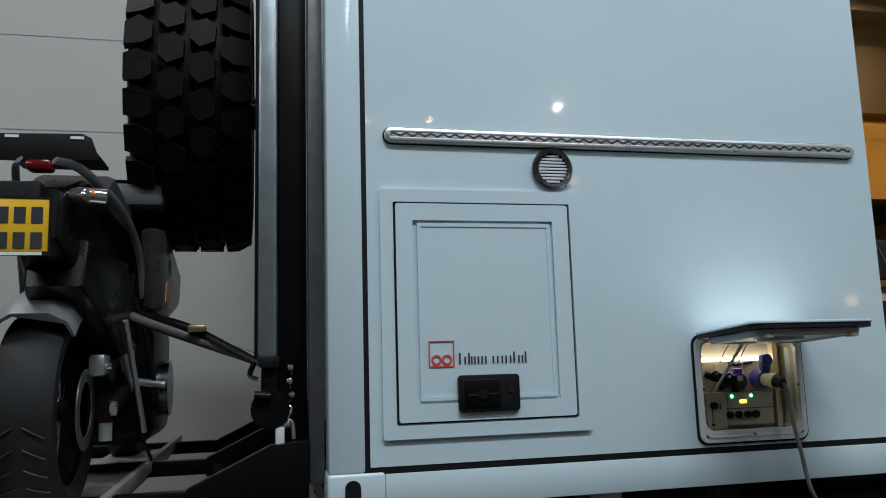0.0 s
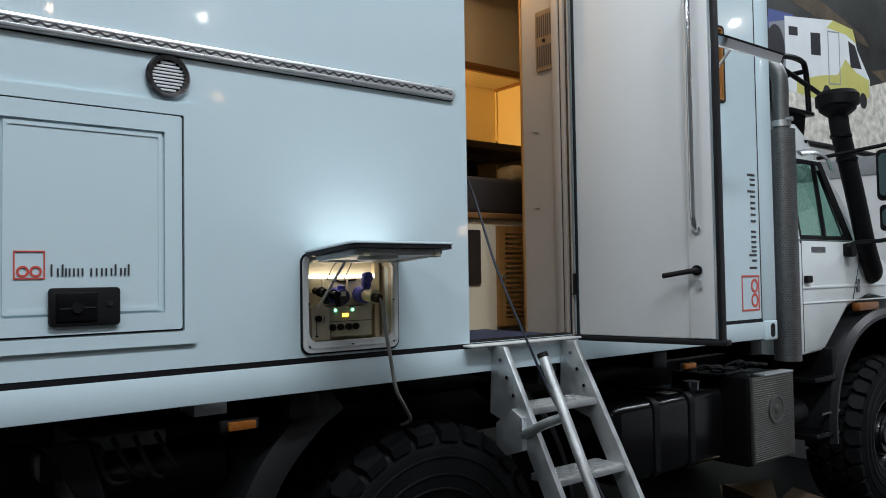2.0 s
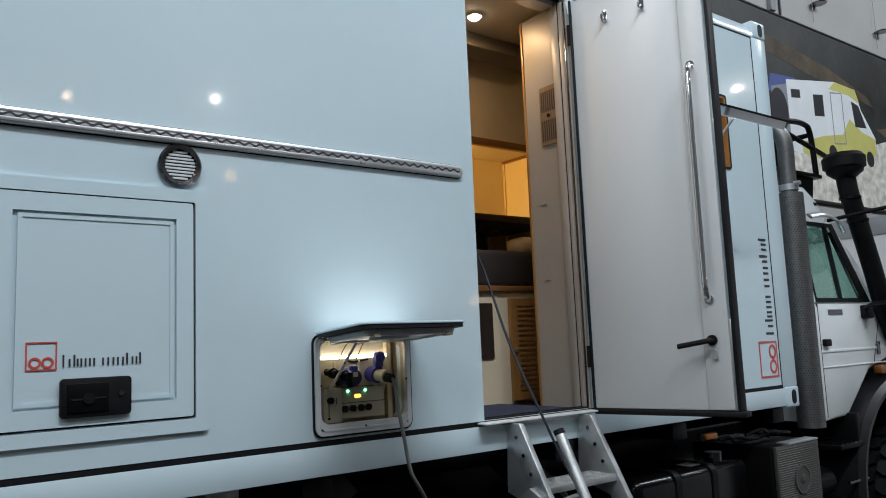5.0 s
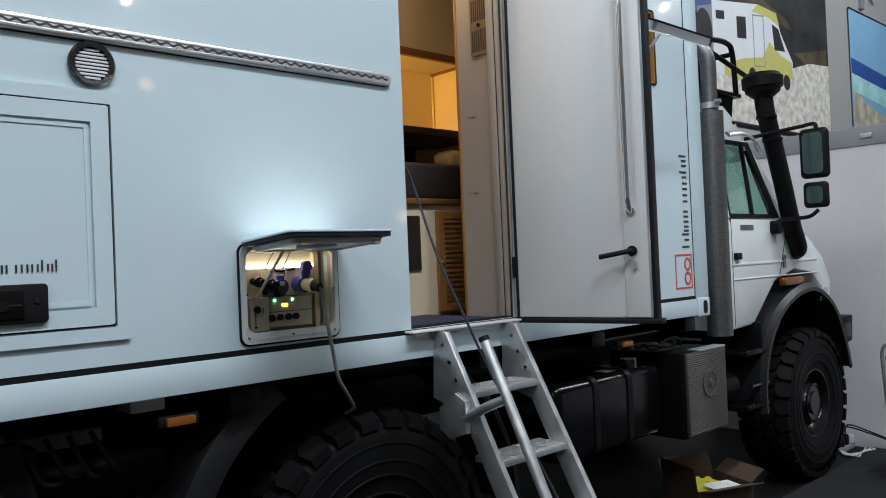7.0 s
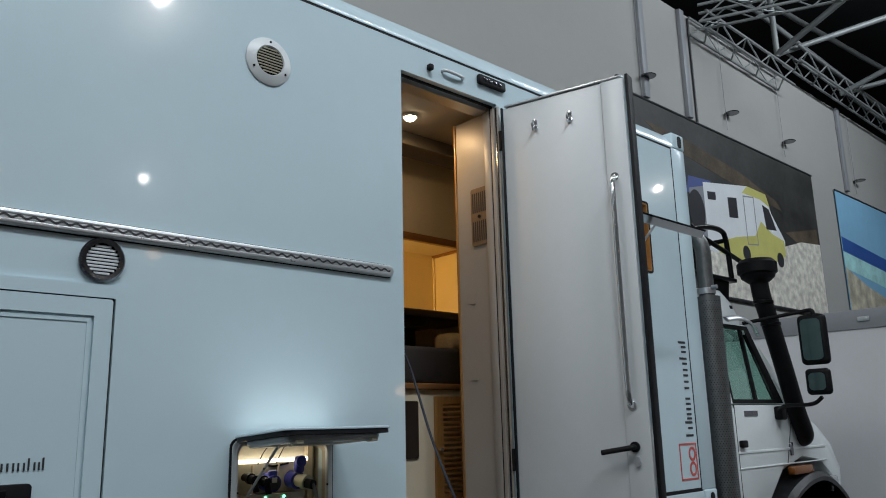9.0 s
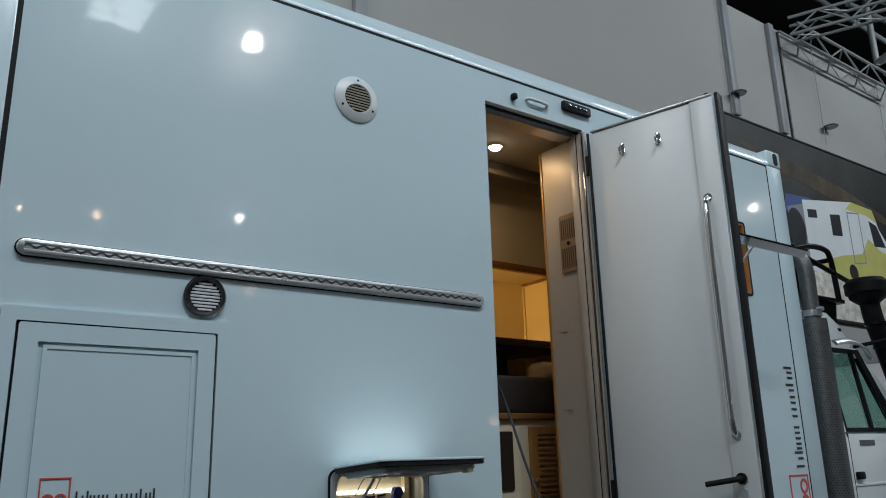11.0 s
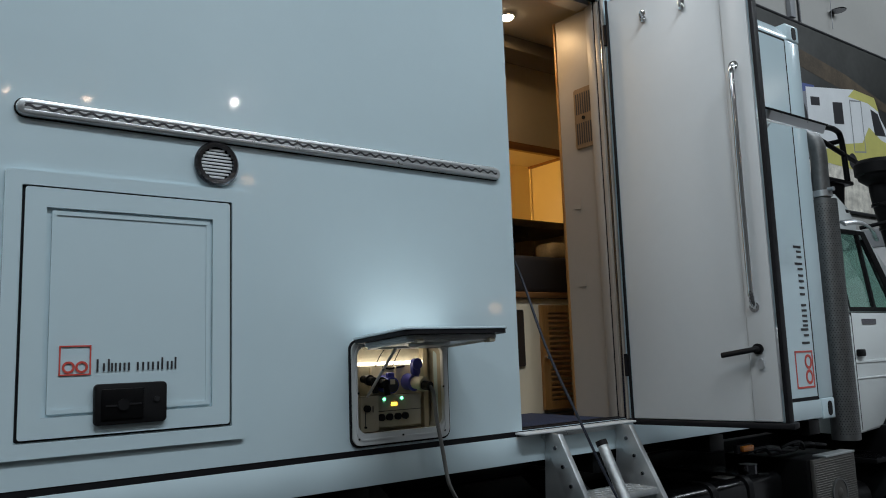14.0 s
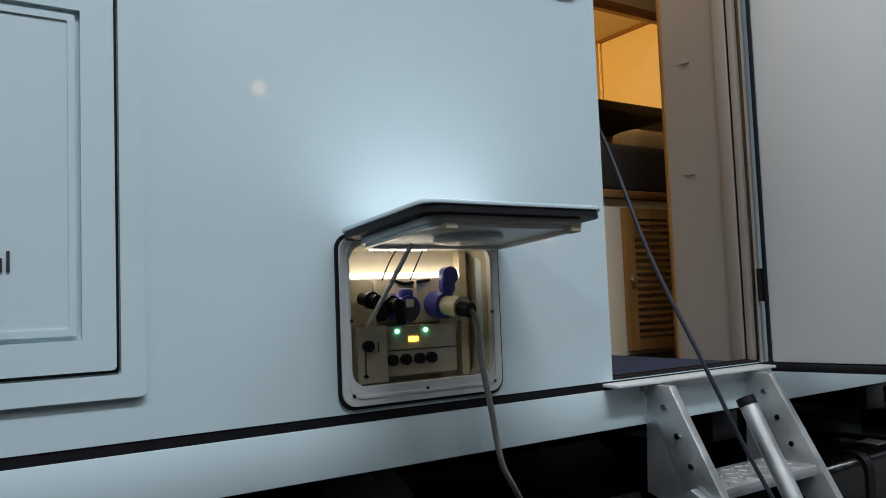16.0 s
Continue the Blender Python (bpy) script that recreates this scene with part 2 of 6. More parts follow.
def sweep(bm, pts, r, seg=10, flat=1.0):
    """A round bar along a line of points; flat squeezes it."""
    pts = [Vector(p) for p in pts]
    rings = []
    side = None
    for i, p in enumerate(pts):
        d = (pts[min(i + 1, len(pts) - 1)] - pts[max(i - 1, 0)]).normalized()
        if side is None:
            side = d.orthogonal().normalized()
        side = (side - d * side.dot(d)).normalized()
        up = d.cross(side)
        rings.append([bm.verts.new(p + side * (r * math.cos(a)) + up * (r * flat * math.sin(a))) for a in (2 * math.pi * k / seg for k in range(seg))])
    for a, b in zip(rings, rings[1:]):
        for k in range(seg):
            bm.faces.new((a[k], a[(k + 1) % seg], b[(k + 1) % seg], b[k]))
    bm.faces.new(rings[0][::-1])
    bm.faces.new(rings[-1])
    return bm


def curve(pts, n=8):
    """Points of a smooth line through the given points."""
    pts = [Vector(p) for p in pts]
    out = []
    for i in range(len(pts) - 1):
        a, b, c, d = pts[max(i - 1, 0)], pts[i], pts[i + 1], pts[min(i + 2, len(pts) - 1)]
        for k in range(n):
            t = k / n
            out.append(0.5 * (2 * b + (c - a) * t + (2 * a - 5 * b + 4 * c - d) * t * t + (3 * b - a - 3 * c + d) * t ** 3))
    return out + [pts[-1]]


def prism(bm, pts, axis, a, b, bev=0.0):
    """A flat outline, in the two axes other than axis (in xyz order), given depth from a to b."""
    def at(u, v, w):
        return {"x": (w, u, v), "y": (u, w, v), "z": (u, v, w)}[axis]
    lo = [bm.verts.new(at(u, v, a)) for u, v in pts]
    hi = [bm.verts.new(at(u, v, b)) for u, v in pts]
    fs = [bm.faces.new(lo), bm.faces.new(hi[::-1])]
    n = len(pts)
    fs += [bm.faces.new((lo[i], hi[i], hi[(i + 1) % n], lo[(i + 1) % n])) for i in range(n)]
    bmesh.ops.recalc_face_normals(bm, faces=fs)
    if bev:
        es = [e for e in {e for f in fs[:2] for e in f.edges}]
        bmesh.ops.bevel(bm, geom=es, offset=bev, segments=2, profile=0.5, affect="EDGES", clamp_overlap=True)
    return bm


def P(*a, **k):
    return prism(bmesh.new(), *a, **k)


def rr(x0, x1, z0, z1, r, n=5):
    """Outline of a rectangle with round corners."""
    out = []
    for cx, cz, a0 in ((x1 - r, z1 - r, 0), (x0 + r, z1 - r, 90), (x0 + r, z0 + r, 180), (x1 - r, z0 + r, 270)):
        out += [(cx + r * math.cos(radians(a0 + 90 * k / n)), cz + r * math.sin(radians(a0 + 90 * k / n))) for k in range(n + 1)]
    return out


def band(bm, outer, inner, axis, a, b):
    """A ring between two outlines of as many points, with depth from a to b."""
    def at(u, v, w):
        return {"x": (w, u, v), "y": (u, w, v), "z": (u, v, w)}[axis]
    n = len(outer)
    g = [[bm.verts.new(at(u, v, w)) for u, v in line] for line, w in ((outer, a), (inner, a), (inner, b), (outer, b))]
    for i in range(n):
        j = (i + 1) % n
        for k in range(4):
            l = (k + 1) % 4
            bm.faces.new((g[k][i], g[k][j], g[l][j], g[l][i]))
    return bm


def ringbar(x0, x1, z0, z1, w, y0, y1, r=0.008, r2=None):
    r2 = max(0.002, r - w) if r2 is None else r2
    return band(bmesh.new(), rr(x0, x1, z0, z1, r), rr(x0 + w, x1 - w, z0 + w, z1 - w, r2), "y", y0, y1)


def circle(cx, cz, r, n=32, rz=None):
    return [(cx + r * math.cos(2 * math.pi * k / n), cz + (rz or r) * math.sin(2 * math.pi * k / n)) for k in range(n)]


def holed(x0, x1, z0, z1, y0, y1, holes, axis="y"):
    """A slab with rectangular holes (x0, x1, z0, z1) through it."""
    xs = sorted({x0, x1, *[h[i] for h in holes for i in (0, 1)]})
    zs = sorted({z0, z1, *[h[i] for h in holes for i in (2, 3)]})
    bm = bmesh.new()
    v = {}

    def at(i, j, k):
        if (i, j, k) not in v:
            u, w, d = xs[i], zs[j], (y0, y1)[k]
            v[i, j, k] = bm.verts.new({"y": (u, d, w), "x": (d, u, w), "z": (u, w, d)}[axis])
        return v[i, j, k]

    def solid(i, j):
        if not (0 <= i < len(xs) - 1 and 0 <= j < len(zs) - 1):
            return False
        cx, cz = (xs[i] + xs[i + 1]) / 2, (zs[j] + zs[j + 1]) / 2
        return not any(h[0] < cx < h[1] and h[2] < cz < h[3] for h in holes)

    for i in range(len(xs) - 1):
        for j in range(len(zs) - 1):
            if not solid(i, j):
                continue
            for k in (0, 1):
                bm.faces.new([at(i, j, k), at(i + 1, j, k), at(i + 1, j + 1, k), at(i, j + 1, k)])
            for di, dj, a, b in ((-1, 0, (i, j), (i, j + 1)), (1, 0, (i + 1, j), (i + 1, j + 1)), (0, -1, (i, j), (i + 1, j)), (0, 1, (i, j + 1), (i + 1, j + 1))):
                if not solid(i + di, j + dj):
                    bm.faces.new([at(*a, 0), at(*b, 0), at(*b, 1), at(*a, 1)])
    return bm


def lathe(bm, profile, centre, axis="y", seg=40, cap=True):
    """Turns a profile of (radius, place along the axis) round an axis through the centre."""
    c = Vector(centre)
    rings = []
    for r, h in profile:
        ring = []
        for k in range(seg):
            a = 2 * math.pi * k / seg
            u, w = r * math.cos(a), r * math.sin(a)
            ring.append(bm.verts.new(c + Vector({"x": (h, u, w), "y": (u, h, w), "z": (u, w, h)}[axis])))
        rings.append(ring)
    for a, b in zip(rings, rings[1:]):
        for k in range(seg):
            bm.faces.new((a[k], a[(k + 1) % seg], b[(k + 1) % seg], b[k]))
    if cap and profile[0][0] > 1e-4:
        bm.faces.new(rings[0][::-1])
    if cap and profile[-1][0] > 1e-4:
        bm.faces.new(rings[-1])
    bmesh.ops.remove_doubles(bm, verts=bm.verts[:], dist=1e-5)
    return bm


# ---------------------------------------------------------------- the hall
X0, X1, Y0, Y1, HIGH = -14.0, 30.0, -16.0, 3.0, 10.2


def setting(name, bm, material, label="", category=""):
    ob = new(name, mesh_of(bm, material, name))
    tagged(ob, label, category, kind="structure")
    ORIGIN[ob] = Vector((0, 0, 0))
    return ob


setting("floor", B(X0, X1, Y0, Y1, GROUND - 0.2, GROUND), FLOOR, "dark smooth hall floor under the truck", "floor")
setting("wall_north", B(X0, X1, Y1, Y1 + 0.25, GROUND, 8.25), HALLWALL, "tall off-white rendered wall of the exhibition hall", "wall")
setting("wall_south", B(X0, X1, Y0 - 0.25, Y0, GROUND, HIGH), HALLWALL, "plain pale hall wall", "wall")
setting("wall_west", B(X0 - 0.25, X0, Y0, Y1, GROUND, HIGH), HALLWALL, "plain pale hall wall", "wall")
setting("wall_east", B(X1, X1 + 0.25, Y0, Y1, GROUND, HIGH), HALLWALL, "plain pale hall wall", "wall")
setting("ceiling", B(X0 - 0.25, X1 + 0.25, Y0 - 0.25, Y1 + 3.5, HIGH, HIGH + 0.2), CEIL, "dark unlit roof deck of the hall", "ceiling")
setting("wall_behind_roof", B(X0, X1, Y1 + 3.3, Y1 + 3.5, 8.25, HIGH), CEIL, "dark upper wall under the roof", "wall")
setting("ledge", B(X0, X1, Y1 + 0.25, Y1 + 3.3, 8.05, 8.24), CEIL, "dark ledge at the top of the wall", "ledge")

# ---------------------------------------------------------------- living box (container)
LEN, DEEP, BOT, TOP = 4.50, 2.35, 1.497, 3.886
con = thing("living_container", (LEN / 2, DEEP / 2, 1.49), "glossy white expedition living container with its door standing open", "camper body")
HATCH = (0.166, 0.849, 1.701, 2.487)
SBOX = (1.250, 1.634, 1.655, 1.980)
DOOR = (2.02, 2.655, 1.624, 3.622)
WIN = (3.47, 3.985, 2.90, 3.33)
part("side_wall", holed(0.126, 4.323, 1.622, 3.766, 0.0, 0.06, [SBOX, DOOR, WIN]), PAINT, con)
part("far_wall", B(0.02, LEN - 0.02, DEEP - 0.06, DEEP, 1.62, 3.75), PAINT, con)
part("rear_wall", B(0.02, 0.08, 0.11, DEEP - 0.06, 1.62, 3.75), PAINT, con)
part("front_wall", B(LEN - 0.08, LEN - 0.02, 0.11, DEEP - 0.06, 1.62, 3.75), PAINT, con)
part("roof", B(0.08, LEN - 0.08, 0.08, DEEP - 0.06, 3.70, 3.84), PAINT, con)
part("floor_panel", B(0.08, LEN - 0.08, 0.062, DEEP - 0.06, 1.53, 1.612), SATIN, con)
part("bottom_rail", B(0.172, 4.356, 0.0, 0.1, BOT, 1.601, bev=0.003), PAINT, con)
part("top_rail", P([(0.0, 3.780), (0.0, 3.808), (0.05, 3.880), (0.14, TOP), (0.14, 3.780)], "x", 0.14, 4.36), PAINT, con)
part("far_rail", B(0.172, 4.356, DEEP - 0.1, DEEP, BOT, 1.607, bev=0.006), PAINT, con)
seal = band(bmesh.new(), [(0.105, 1.60), (4.342, 1.60), (4.342, 3.788), (0.105, 3.788)], [(0.135, 1.63), (4.315, 1.63), (4.315, 3.758), (0.135, 3.758)], "y", 0.0025, 0.05)
part("seal", seal, GASKET, con, "black rubber seal round the wall panel")
for x0, x1, bx in ((0.0, 0.112, 0.0), (4.337, LEN, 4.337)):
    for y0 in (0.0, DEEP - 0.11):
        part("corner_post", B(x0, x1, y0, y0 + 0.11, 1.606, 3.783, bev=0.008), PAINT, con)
for x0, x1 in ((-0.004, 0.172), (4.356, LEN + 0.004)):
    for z0, z1 in ((1.484, 1.608), (3.782, 3.894)):
        cast = part("corner_casting", B(x0, x1, -0.004, 0.14, z0, z1, bev=0.012, seg=3), PAINT, con)
        cx = (x0 + x1) / 2 - (0.012 if x0 < 1 else -0.012)
        zc = (z0 + z1) / 2
        part("lock_hole", P(rr(cx - 0.024, cx + 0.024, zc - 0.042, zc + 0.042, 0.023), "y", -0.0065, -0.001), GASKET, cast, "dark oblong lock hole")
# twist lock under the rear corner
tw = part("twist_lock", B(0.02, 0.15, 0.02, 0.12, 1.43, 1.487, bev=0.006), SATIN, con)
part("lock_lever", C((0.02, -0.005, 1.437), (0.17, -0.005, 1.452), 0.012), DARKSTEEL, tw, "worn steel lever")
part("lock_lever", C((0.0, -0.02, 1.402), (0.12, -0.02, 1.412), 0.012), DARKSTEEL, tw, "worn steel lever")
part("lock_lever", C((0.12, -0.03, 1.45), (0.175, -0.01, 1.462), 0.013), DARKSTEEL, tw, "worn steel lever")

# storage hatch
ha = part("storage_hatch", ringbar(*HATCH, 0.0415, -0.012, 0.002, r=0.01, r2=0.006), PAINT, con, "white framed storage hatch, closed")
part("hatch_seal", ringbar(0.2105, 0.8060, 1.7450, 2.4470, 0.010, -0.0035, 0.001, r=0.006), GASKET, ha, "black rubber seal")
lid = ringbar(0.2165, 0.8000, 1.7510, 2.4410, 0.055, -0.011, -0.0005, r=0.008)
part("hatch_lid", lid, PAINT, ha)
part("hatch_panel", ringbar(0.286, 0.737, 1.814, 2.378, 0.012, -0.0075, -0.0005, r=0.004), PAINT, ha)
part("hatch_panel", P(rr(0.2975, 0.7255, 1.8255, 2.3665, 0.003), "y", -0.0045, -0.0005), PAINT, ha)
la = part("latch", P(rr(0.404, 0.604, 1.775, 1.890, 0.012), "y", -0.026, -0.0045, bev=0.004), BLACK, ha, "black plastic paddle latch")
part("paddle", B(0.422, 0.537, -0.031, -0.0255, 1.79, 1.875, bev=0.003), SATIN, la)
part("pivot", C((0.480, -0.031, 1.83), (0.480, -0.037, 1.83), 0.016), BLACK, la)
part("slot_line", B(0.432, 0.466, -0.033, -0.0305, 1.826, 1.831), DARKSTEEL, la)
part("slot_line", B(0.495, 0.53, -0.033, -0.0305, 1.828, 1.833), DARKSTEEL, la)
part("key_lock", C((0.574, -0.0255, 1.841), (0.574, -0.030, 1.841), 0.009), DARKSTEEL, la, "small steel key lock")


def emblem(parent, place, y, k=1.0):
    """A red square outline with two rings, and a row of plain dark bars; place turns (along, up) into (x, z)."""
    def put(name, outer, inner, material):
        part(name, band(bmesh.new(), [place(*q) for q in outer], [place(*q) for q in inner], "y", y, y + 0.002), material, parent)
    sq = [(0, 0), (0.083, 0), (0.083, 0.083), (0, 0.083)]
    put("emblem_square", sq, [(0.004 if u < 0.04 else 0.079, 0.004 if v < 0.04 else 0.079) for u, v in sq], RED)
    for cx in (0.0245, 0.0585):
        put("emblem_ring", circle(cx, 0.0225, 0.0165), circle(cx, 0.0225, 0.0105), RED)
    # thin upright bars, grouped as wide and as tall as the print
    for u0, u1, count, tall in ((0.098, 0.120, 2, 1), (0.128, 0.132, 1, 1), (0.137, 0.141, 1, 0), (0.147, 0.164, 2, 0), (0.171, 0.188, 2, 0),
                                (0.208, 0.243, 3, 0), (0.251, 0.271, 2, 0), (0.278, 0.299, 2, 1), (0.306, 0.310, 1, 0), (0.317, 0.321, 1, 1)):
        for k in range(count):
            u = u0 + (u1 - u0 - 0.005) * (k / max(1, count - 1))
            top = 0.043 if tall and k == 0 else 0.031
            q = [(u, 0.008), (u + 0.005, 0.008), (u + 0.005, top), (u, top)]
            part("print_bar", P([place(*c) for c in q], "y", y, y + 0.002), INK, parent)


emblem(ha, lambda u, v: (0.314 + u, 1.917 + v), -0.0075)
print_root = part("front_emblem", B(4.11, 4.3, 0.0005, 0.004, 1.664, 1.665), PAINT, con)
emblem(print_root, lambda u, v: (4.305 - v * 2.3, 1.672 + u * 2.55), -0.0025)

# lashing rail
rail = part("lashing_rail", P(rr(0.185, 1.953, 2.640, 2.690, 0.0245), "y", -0.018, 0.0005, bev=0.005), ALU, con, "polished steel lashing rail")
wave = bmesh.new()
n = 800
up = [(0.205 + 1.728 * i / n, 2.6705 + 0.0042 * math.sin(i / n * 2 * math.pi * 42)) for i in range(n + 1)]
for i in range(n):
    mid = (up[i][1] + up[i + 1][1]) / 2
    wave.faces.new([wave.verts.new((x, -0.0185, z)) for x, z in (up[i], up[i + 1], (up[i + 1][0], mid - 0.0078), (up[i][0], mid - 0.0078))])
part("rail_slot", wave, INK, rail, "dark scalloped slot")
part("rail_lip", B(0.205, 1.933, -0.0195, -0.0175, 2.674, 2.681, bev=0.0009), STEEL, rail)
part("rail_lip", B(0.205, 1.933, -0.0195, -0.0175, 2.646, 2.657, bev=0.0009), STEEL, rail)
part("rail_seal", P(rr(0.181, 1.957, 2.636, 2.694, 0.0285), "y", -0.003, 0.0003), GASKET, rail)

# round louvred vent
VX, VZ = 0.757, 2.567
vent = part("round_vent", lathe(bmesh.new(), [(0.071, -0.001), (0.072, -0.012), (0.066, -0.02), (0.053, -0.018), (0.051, -0.004)], (VX, 0, VZ)), DARKSTEEL, con, "dark nickel louvred vent")
part("vent_back", C((VX, -0.002, VZ), (VX, -0.004, VZ), 0.052, seg=32), GASKET, vent)
for k in range(9):
    z = VZ - 0.044 + k * 0.011
    w = math.sqrt(max(0.0001, 0.0505 ** 2 - (z - VZ) ** 2))
    part("slat", B(VX - w, VX + w, -0.012, -0.008, z - 0.0035, z + 0.0035, bev=0.001), PAINT_IN, vent)

# loudspeaker cover, high on the wall
SX, SZ = 1.337, 3.442
spk = part("speaker", lathe(bmesh.new(), [(0.1, -0.0005), (0.099, -0.006), (0.09, -0.012), (0.062, -0.02), (0.058, -0.014)], (SX, 0, SZ), seg=48), PAINT_IN, con, "round white speaker cover")
part("grille", C((SX, -0.004, SZ), (SX, -0.0145, SZ), 0.0585, seg=40), BLACK, spk, "black grille")
for k in range(9):
    z = SZ - 0.048 + k * 0.012
    w = math.sqrt(0.057 ** 2 - (z - SZ) ** 2)
    part("slat", B(SX - w, SX + w, -0.019, -0.0145, z - 0.002, z + 0.002), GREYPLASTIC, spk)
for a in (90, 210, 330):
    p = Vector((SX + 0.08 * math.cos(radians(a)), -0.012, SZ + 0.08 * math.sin(radians(a))))
    part("screw", C(p, p + Vector((0, -0.005, 0)), 0.005, seg=10), BLACK, spk)

# fittings over the door
part("door_stop", B(2.176, 2.203, -0.03, 0.0, 3.664, 3.695, bev=0.008), BLACK, con)
gh = part("awning_grip", sweep(bmesh.new(), curve([(2.278, 0.0, 3.692), (2.293, -0.02, 3.692), (2.393, -0.02, 3.690), (2.413, 0.0, 3.690)]), 0.008), PAINT_IN, con)
lmp = part("entrance_light", P(rr(2.515, 2.71, 3.698, 3.748, 0.01), "y", -0.022, 0.0005, bev=0.005), BLACK, con, "black entrance lamp, switched off")
for k in range(4):
    part("lens", B(2.545 + 0.036 * k, 2.569 + 0.036 * k, -0.025, -0.0215, 3.716, 3.732, bev=0.002), DARKSTEEL, lmp)

# window, hinged at the top and standing open
wf = part("window_frame", ringbar(WIN[0] - 0.01, WIN[1] + 0.01, WIN[2] - 0.01, WIN[3] + 0.01, 0.012, -0.006, 0.002, r=0.02), GASKET, con)
part("window_reveal", ringbar(WIN[0], WIN[1], WIN[2], WIN[3], 0.012, -0.004, 0.06, r=0.02), WOOD, con, "oak window lining")
part("window_blind", B(WIN[0], WIN[1], 0.062, 0.07, WIN[2], WIN[3]), WOOD, con, "closed wood-coloured inner panel")
tilt = Matrix.Translation((0, -0.012, 3.205)) @ Matrix.Rotation(radians(-64), 4, "X")
wb = bmesh.new()
band(wb, rr(3.28, 3.84, -0.47, 0, 0.03), rr(3.32, 3.80, -0.43, -0.04, 0.02), "y", -0.042, 0.0)
bmesh.ops.transform(wb, matrix=tilt, verts=wb.verts[:])
sash = part("window_sash", wb, STEEL, con, "aluminium window sash, swung open")
wb = bmesh.new()
band(wb, rr(3.275, 3.845, -0.475, 0.005, 0.03), rr(3.30, 3.82, -0.45, -0.02, 0.02), "y", -0.052, -0.0415)
bmesh.ops.transform(wb, matrix=tilt, verts=wb.verts[:])
part("sash_seal", wb, GASKET, sash)
wb = B(3.312, 3.808, -0.038, -0.030, -0.438, -0.032)
bmesh.ops.transform(wb, matrix=tilt, verts=wb.verts[:])
pane = part("pane", wb, CLEAR, sash)
pane.visible_shadow = False
for x in (3.31, 3.805):
    part("stay", C((x, 0.0, 2.98), tilt @ Vector((x, 0.002, -0.16)), 0.008), STEEL, sash, "steel stay")
part("hinge", B(3.76, 3.825, -0.03, 0.0, 3.30, 3.36, bev=0.006), BLACK, sash)

# service box
sb = part("service_box", band(bmesh.new(), rr(1.236, 1.648, 1.637, 1.992, 0.03), rr(1.258, 1.626, 1.676, 1.974, 0.035), "y", -0.012, 0.004), PAINT_IN, con, "open service box with sockets, lit inside")
part("box_seal", ringbar(1.229, 1.655, 1.630, 1.999, 0.012, -0.006, 0.001, r=0.034, r2=0.026), GASKET, sb)
tub = bmesh.new()
lip = [(u, -0.010, v) for u, v in rr(1.2575, 1.6265, 1.6755, 1.9745, 0.035)]
deepr = [(u, 0.105, v) for u, v in rr(1.272, 1.645, 1.668, 1.968, 0.03)]
va, vb = [tub.verts.new(p) for p in lip], [tub.verts.new(p) for p in deepr]
for i in range(len(va)):
    tub.faces.new((va[i], va[(i + 1) % len(va)], vb[(i + 1) % len(va)], vb[i]))
tub.faces.new(vb)
part("tub", tub, mat("tub_plastic", (0.50, 0.46, 0.36), 0.25, var=0.08, scale=14), sb)


def inbox(name, bm, material, parent, label=""):
    """A part inside the service box, which is 9 cm deep."""
    bmesh.ops.translate(bm, vec=(0.012, -0.092, 0.0), verts=bm.verts[:])
    return part(name, bm, material, parent, label)


inbox("led_strip", B(1.285, 1.60, 0.176, 0.184, 1.908, 1.918), LEDWHITE, sb, "lit white strip")
inbox("led_strip", B(1.31, 1.45, 0.10, 0.11, 1.964, 1.968), LEDWHITE, sb, "lit white strip")
inbox("socket_panel", B(1.285, 1.59, 0.17, 0.196, 1.80, 1.905, bev=0.003), PLUGGREY, sb)
inbox("switch_panel", B(1.365, 1.555, 0.145, 0.196, 1.685, 1.797, bev=0.003), GREYPLASTIC, sb)
inbox("panel_gap", B(1.366, 1.554, 0.1435, 0.147, 1.741, 1.7435), INK, sb)
sp = inbox("side_panel", B(1.285, 1.36, 0.13, 0.196, 1.675, 1.80, bev=0.003), GREYPLASTIC, sb)
inbox("knob", C((1.308, 0.13, 1.757), (1.308, 0.116, 1.757), 0.012), BLACK, sp)
inbox("warning_bar", B(1.334, 1.337, 0.1285, 0.131, 1.742, 1.764), INK, sp)
inbox("print_bar", B(1.302, 1.305, 0.1285, 0.131, 1.69, 1.75), INK, sp)
inbox("pin", C((1.302, 0.13, 1.692), (1.302, 0.122, 1.692), 0.004, seg=8), BLACK, sp)
for x in (1.377, 1.411, 1.447, 1.479):
    inbox("fuse_cap", C((x, 0.146, 1.721), (x, 0.133, 1.721), 0.0125), BLACK, sb)
for x in (1.392, 1.468):
    inbox("status_light", C((x, 0.146, 1.785), (x, 0.141, 1.785), 0.0048, seg=12), LEDGREEN, sb, "green light")
inbox("display", B(1.423, 1.447, 0.1425, 0.146, 1.760, 1.771), LEDAMBER, sb, "lit amber display")
for x, z in ((1.315, 1.86), (1.365, 1.85)):
    cn = inbox("hose_coupling", C((x, 0.16, z), (x, 0.085, z - 0.006), 0.0135), BLACK, sb, "black hose coupling")
    inbox("coupling_ring", C((x, 0.125, z - 0.003), (x, 0.11, z - 0.004), 0.019), SATIN, cn)
    inbox("coupling_elbow", C((x + 0.004, 0.095, z - 0.005), (x + 0.012, 0.095, z - 0.048), 0.011), BLACK, cn)
